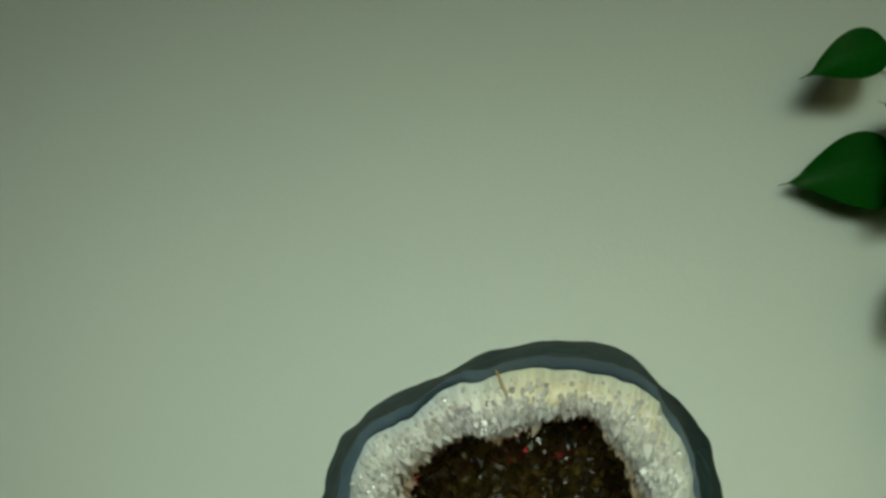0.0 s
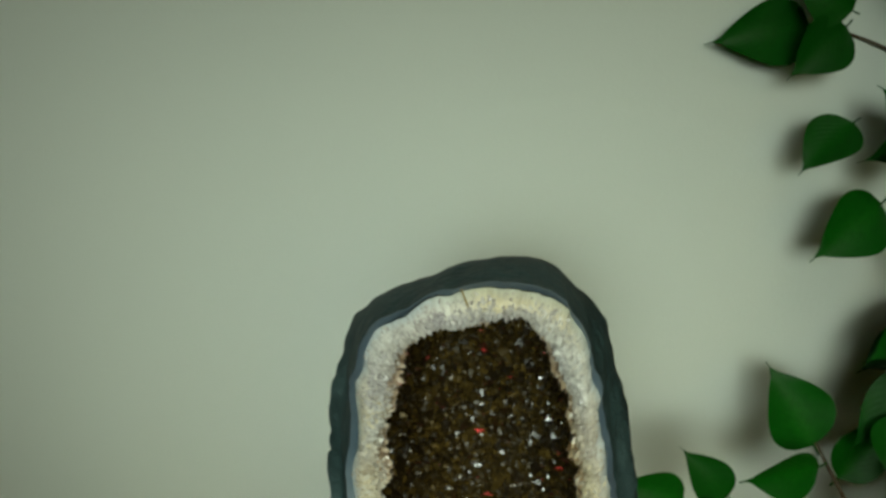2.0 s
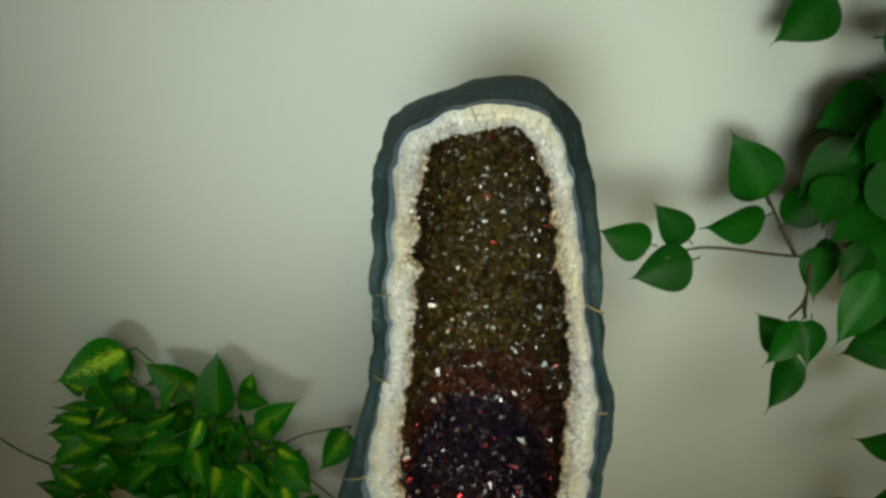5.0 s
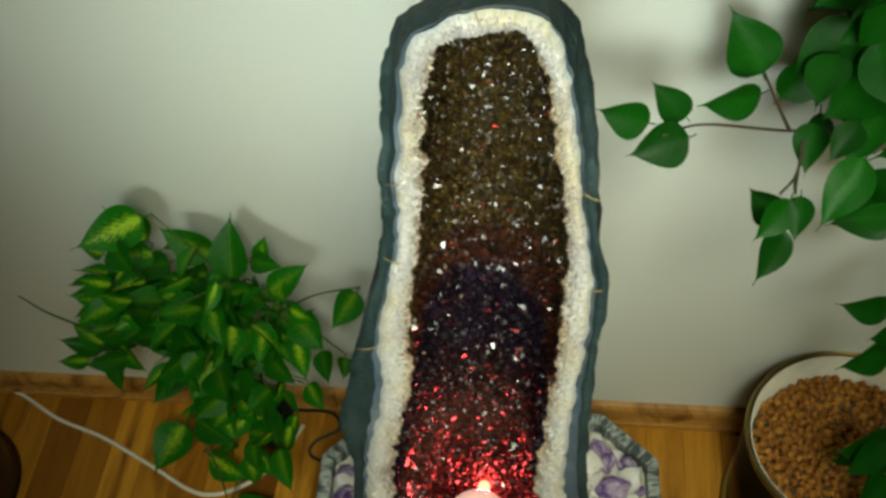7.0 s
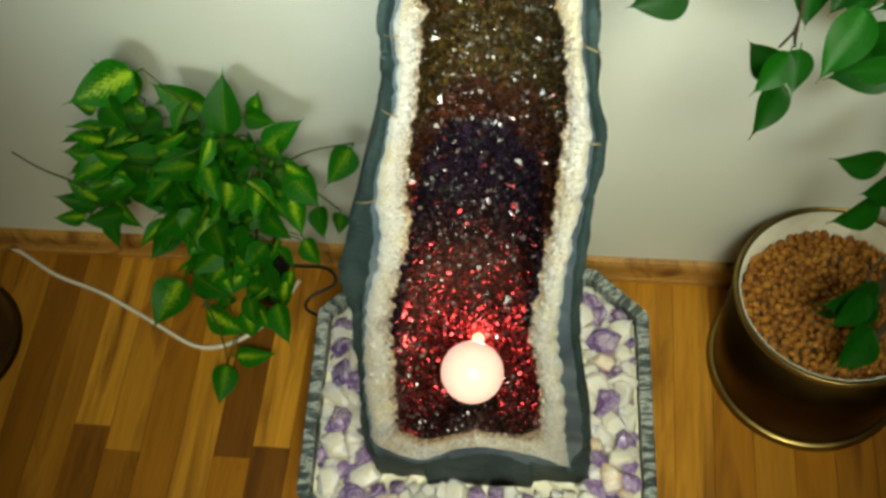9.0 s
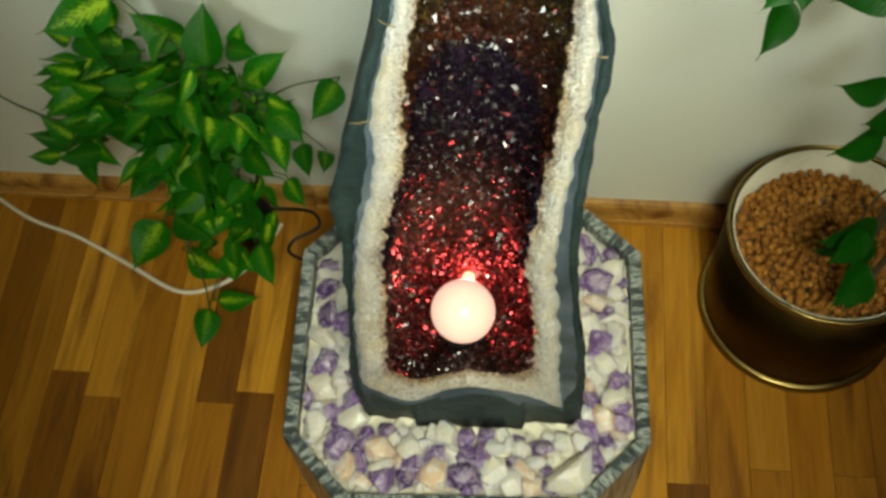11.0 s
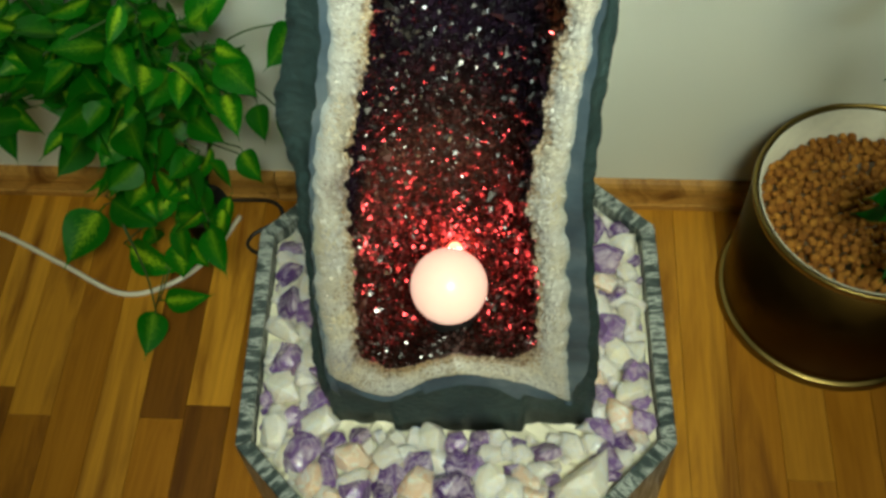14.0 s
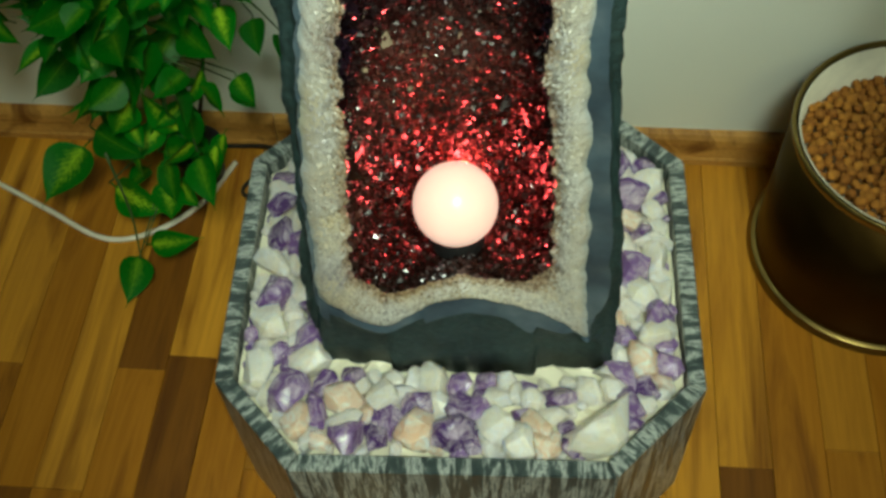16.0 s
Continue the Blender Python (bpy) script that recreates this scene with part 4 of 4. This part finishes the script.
for k, nd in enumerate(NODES):
    x0 = -0.405 + 0.008 * (k - 2)
    part("main_stem", tube([(x0, 0.485, 0.055), (0.5 * x0 + 0.5 * nd.x + 0.01, 0.485, 0.5 * nd.z + 0.04), tuple(nd)], 0.0035, 0.0025, 6, 6), DARKSTEM, plant, "", True)
for rows in (HIGH, MIDDLE, LOW):
    for ax, ay, az, bx, by, bz, w in rows:
        a, b = Vector((ax, ay, az)), Vector((bx, by, bz))
        put_leaf(ivy_for(w), plant, a, b, (0.0, -0.72, 0.62), 0.22, rng)
        nd = min(NODES, key=lambda p: (p - a).length)
        part("leaf_stem", tube([tuple(nd), tuple(nd.lerp(a, 0.5) + Vector((0, 0.0, 0.02))), tuple(a - (b - a) * 0.14)], 0.0016, 0.0012, 5, 4), STEM, plant, "", True)
for k in range(190):
    a = Vector((rng.gauss(-0.40, 0.075), rng.uniform(0.37, 0.50), rng.gauss(0.46, 0.065)))
    if k % 3 == 0:
        a = Vector((rng.gauss(-0.51, 0.045), rng.uniform(0.40, 0.49), rng.gauss(0.485, 0.06)))
    elif k > 110:
        a = Vector((rng.uniform(-0.53, -0.32), rng.uniform(0.44, 0.50), rng.uniform(0.38, 0.52)))
    if rng.random() < 0.18:
        a = Vector((rng.uniform(-0.47, -0.33), rng.uniform(0.37, 0.46), rng.uniform(0.10, 0.40)))
    out = Vector((a.x + 0.36, -0.10, (a.z - 0.41) * 0.7)) + Vector((rng.gauss(0, 0.08), 0, rng.gauss(0, 0.08)))
    b = a + out.normalized() * rng.uniform(0.05, 0.085)
    b.y = min(b.y, 0.50)
    if b.x < -0.64 or b.z > 0.63:
        continue
    put_leaf(rng.choice(IVY), plant, a, b, (0.0, -0.6, 0.7), 0.6, rng)
for pts in (((-0.607, 0.425, 0.431), (-0.654, 0.415, 0.489), (-0.681, 0.41, 0.54)), ((-0.503, 0.415, 0.486), (-0.441, 0.405, 0.532), (-0.377, 0.405, 0.568)), ((-0.462, 0.345, 0.222), (-0.453, 0.325, 0.121), (-0.46, 0.31, 0.032))):
    part("runner", tube(pts, 0.0022, 0.0012, 5, 5), STEM, plant, "", True)

# ficus growing from the brass planter
rng = random.Random(33)
ficus = thing("ficus_tree", "ficus with thin brown stems and glossy dark green pointed leaves", "potted tree", at=pose(0, 0, 0))
FIC = [leaf_mesh("ficus_leaf", FICUSLEAF, w, 0.11, 0.30, dr, s + 10) for s, (w, dr) in enumerate(((0.54, 0.10), (0.64, 0.18), (0.74, 0.12)))]
NEAR = [(0.323, 0.4, 0.973, 0.283, 0.429, 1.041), (0.237, 0.3, 0.975, 0.173, 0.282, 0.966), (0.194, 0.29, 1.006, 0.141, 0.29, 1.026), (0.235, 0.32, 0.985, 0.196, 0.332, 1.025),
        (0.313, 0.35, 0.988, 0.247, 0.335, 0.985), (0.371, 0.46, 1.173, 0.309, 0.426, 1.139), (0.35, 0.4, 0.936, 0.397, 0.427, 0.992), (0.389, 0.38, 0.93, 0.379, 0.34, 0.882),
        (0.324, 0.21, 0.939, 0.298, 0.166, 0.901), (0.334, 0.26, 0.893, 0.301, 0.276, 0.928), (0.345, 0.24, 0.952, 0.339, 0.203, 0.922), (0.378, 0.36, 0.935, 0.369, 0.313, 0.899),
        (0.35, 0.13, 1.12, 0.314, 0.087, 1.079), (0.43, 0.22, 0.95, 0.379, 0.208, 0.954), (0.486, 0.26, 0.74, 0.419, 0.253, 0.754)]
FAR = [(0.526, 0.3, 0.601, 0.455, 0.269, 0.594), (0.562, 0.31, 0.317, 0.497, 0.287, 0.322), (0.562, 0.31, 0.196, 0.567, 0.245, 0.169), (0.312, 0.52, 1.308, 0.226, 0.503, 1.301),
        (0.334, 0.48, 1.333, 0.285, 0.481, 1.36), (0.331, 0.48, 1.319, 0.283, 0.455, 1.286), (0.34, 0.46, 1.246, 0.294, 0.435, 1.213), (0.378, 0.42, 1.24, 0.36, 0.39, 1.21),
        (0.395, 0.32, 1.109, 0.357, 0.298, 1.093), (0.41, 0.32, 0.973, 0.379, 0.29, 0.944), (0.289, 0.48, 1.396, 0.231, 0.465, 1.377), (0.383, 0.36, 1.03, 0.359, 0.311, 0.999),
        (0.445, 0.36, 0.952, 0.402, 0.308, 0.92), (0.322, 0.2, 0.992, 0.288, 0.171, 0.962)]
LOWER = [(0.58, 0.29, 0.381, 0.489, 0.261, 0.392), (0.59, 0.27, 0.304, 0.527, 0.208, 0.289), (0.599, 0.3, 0.321, 0.542, 0.272, 0.332), (0.564, 0.28, 0.39, 0.497, 0.226, 0.387),
        (0.583, 0.27, 0.277, 0.553, 0.212, 0.269), (0.536, 0.3, 0.635, 0.482, 0.276, 0.65)]
for rows in (NEAR, FAR, LOWER):
    for ax, ay, az, bx, by, bz in rows:
        put_leaf(rng.choice(FIC), ficus, (ax, ay, az), (bx, by, bz), (-0.1, -0.85, 0.45), 0.2, rng)
part("trunk", tube([(0.60, 0.33, 0.18), (0.61, 0.34, 0.45), (0.59, 0.37, 0.72), (0.55, 0.39, 1.0), (0.51, 0.41, 1.36)], 0.008, 0.005, 8, 8), BARK, ficus, "slim brown trunk", True)
part("trunk", tube([(0.62, 0.30, 0.18), (0.64, 0.31, 0.5), (0.62, 0.33, 0.9), (0.57, 0.36, 1.22)], 0.006, 0.004, 8, 8), BARK, ficus, "slim brown trunk", True)
TWIGS = [((0.591, 0.43, 0.942), (0.444, 0.4, 0.898), (0.368, 0.37, 0.914), (0.256, 0.32, 0.974), (0.211, 0.295, 0.983)),
         ((0.357, 0.37, 0.916), (0.341, 0.38, 0.945), (0.325, 0.4, 0.974)), ((0.379, 0.375, 0.913), (0.366, 0.34, 0.925), (0.355, 0.3, 0.92), (0.324, 0.24, 0.956)),
         ((0.355, 0.3, 0.92), (0.347, 0.27, 0.933), (0.341, 0.245, 0.951)), ((0.579, 0.45, 1.148), (0.459, 0.5, 1.244), (0.364, 0.53, 1.292), (0.311, 0.53, 1.304)), ((0.556, 0.46, 1.355), (0.412, 0.5, 1.358), (0.294, 0.52, 1.381)),
         ((0.602, 0.36, 0.742), (0.539, 0.31, 0.763), (0.486, 0.26, 0.74)), ((0.633, 0.34, 0.482), (0.577, 0.32, 0.424), (0.562, 0.31, 0.321)), ((0.619, 0.4, 1.14), (0.482, 0.24, 1.127), (0.357, 0.135, 1.122))]
for pts in TWIGS:
    part("twig", tube(pts, 0.0026, 0.0012, 5, 6), BARK, ficus, "", True)
for _ in range(170):
    a = Vector((rng.uniform(0.38, 0.64), rng.uniform(0.28, 0.47), rng.uniform(0.84, 1.46)))
    if a.x < 0.40 + 0.6 * max(0.0, 0.98 - a.z):
        continue
    d = Vector((rng.gauss(-0.4, 0.6), rng.gauss(-0.3, 0.4), rng.gauss(-0.5, 0.5))).normalized()
    put_leaf(rng.choice(FIC), ficus, a, a + d * rng.uniform(0.065, 0.095), (-0.1, -0.8, 0.5), 0.45, rng)

# ---- cables ----
ob = part("white_cable", tube([(-1.008, 0.572, 0.03), (-0.937, 0.563, 0.006), (-0.843, 0.509, 0.004), (-0.743, 0.471, 0.004), (-0.636, 0.415, 0.004), (-0.534, 0.362, 0.004), (-0.461, 0.376, 0.004), (-0.4, 0.429, 0.004), (-0.361, 0.507, 0.004)], 0.0042, 0.0042, 8, 8), CORD, None, "", True)
tagged(ob, "cream-white power cable lying on the parquet", "cable")
ob = part("black_cable", tube([(-0.452, 0.501, 0.004), (-0.42, 0.533, 0.004), (-0.354, 0.538, 0.006), (-0.303, 0.523, 0.02), (-0.29, 0.497, 0.012), (-0.335, 0.471, 0.004), (-0.336, 0.443, 0.004), (-0.274, 0.419, 0.004)], 0.0032, 0.0032, 8, 8), BLACK, None, "", True)
tagged(ob, "black power cable looped on the parquet", "cable")

# ---- parquet, strip by strip ----
floor = tagged(part("floor", box(bmesh.new(), -3.4, 3.4, -5.0, 0.0, -0.06, -0.008), JOINT), "glossy walnut-toned strip parquet floor", "floor", kind="structure")
floor.matrix_world = ROOM
rng = random.Random(4)
W = 0.0665
lengths = (0.40, 0.52, 0.66, 0.80)
strip_mesh = {}
for L in lengths:
    bm = box(bmesh.new(), -W / 2 + 0.0003, W / 2 - 0.0003, -L / 2 + 0.0003, L / 2 - 0.0003, -0.008, 0.0, 0.0006)
    strip_mesh[L] = mesh_of("parquet_strip", bm, FLOORWOOD)
rest = bmesh.new()
x = -3.4 + W / 2 + 0.02
while x < 3.4 - W / 2:
    y = rng.uniform(0.0, 0.12)
    while y > -4.9:
        L = rng.choice(lengths)
        yc = y - L / 2
        if -1.2 < x < 0.95 and yc > -0.95:
            piece("parquet_strip", strip_mesh[L], floor, Matrix.Translation((x, yc, 0.0)))
        else:
            box(rest, x - W / 2 + 0.0003, x + W / 2 - 0.0003, yc - L / 2 + 0.0003, yc + L / 2 - 0.0003, -0.008, 0.0)
        y -= L
    x += W
tagged(part("parquet_rest", rest, FLOORREST, floor), "same strip parquet farther off", kind="stuff")
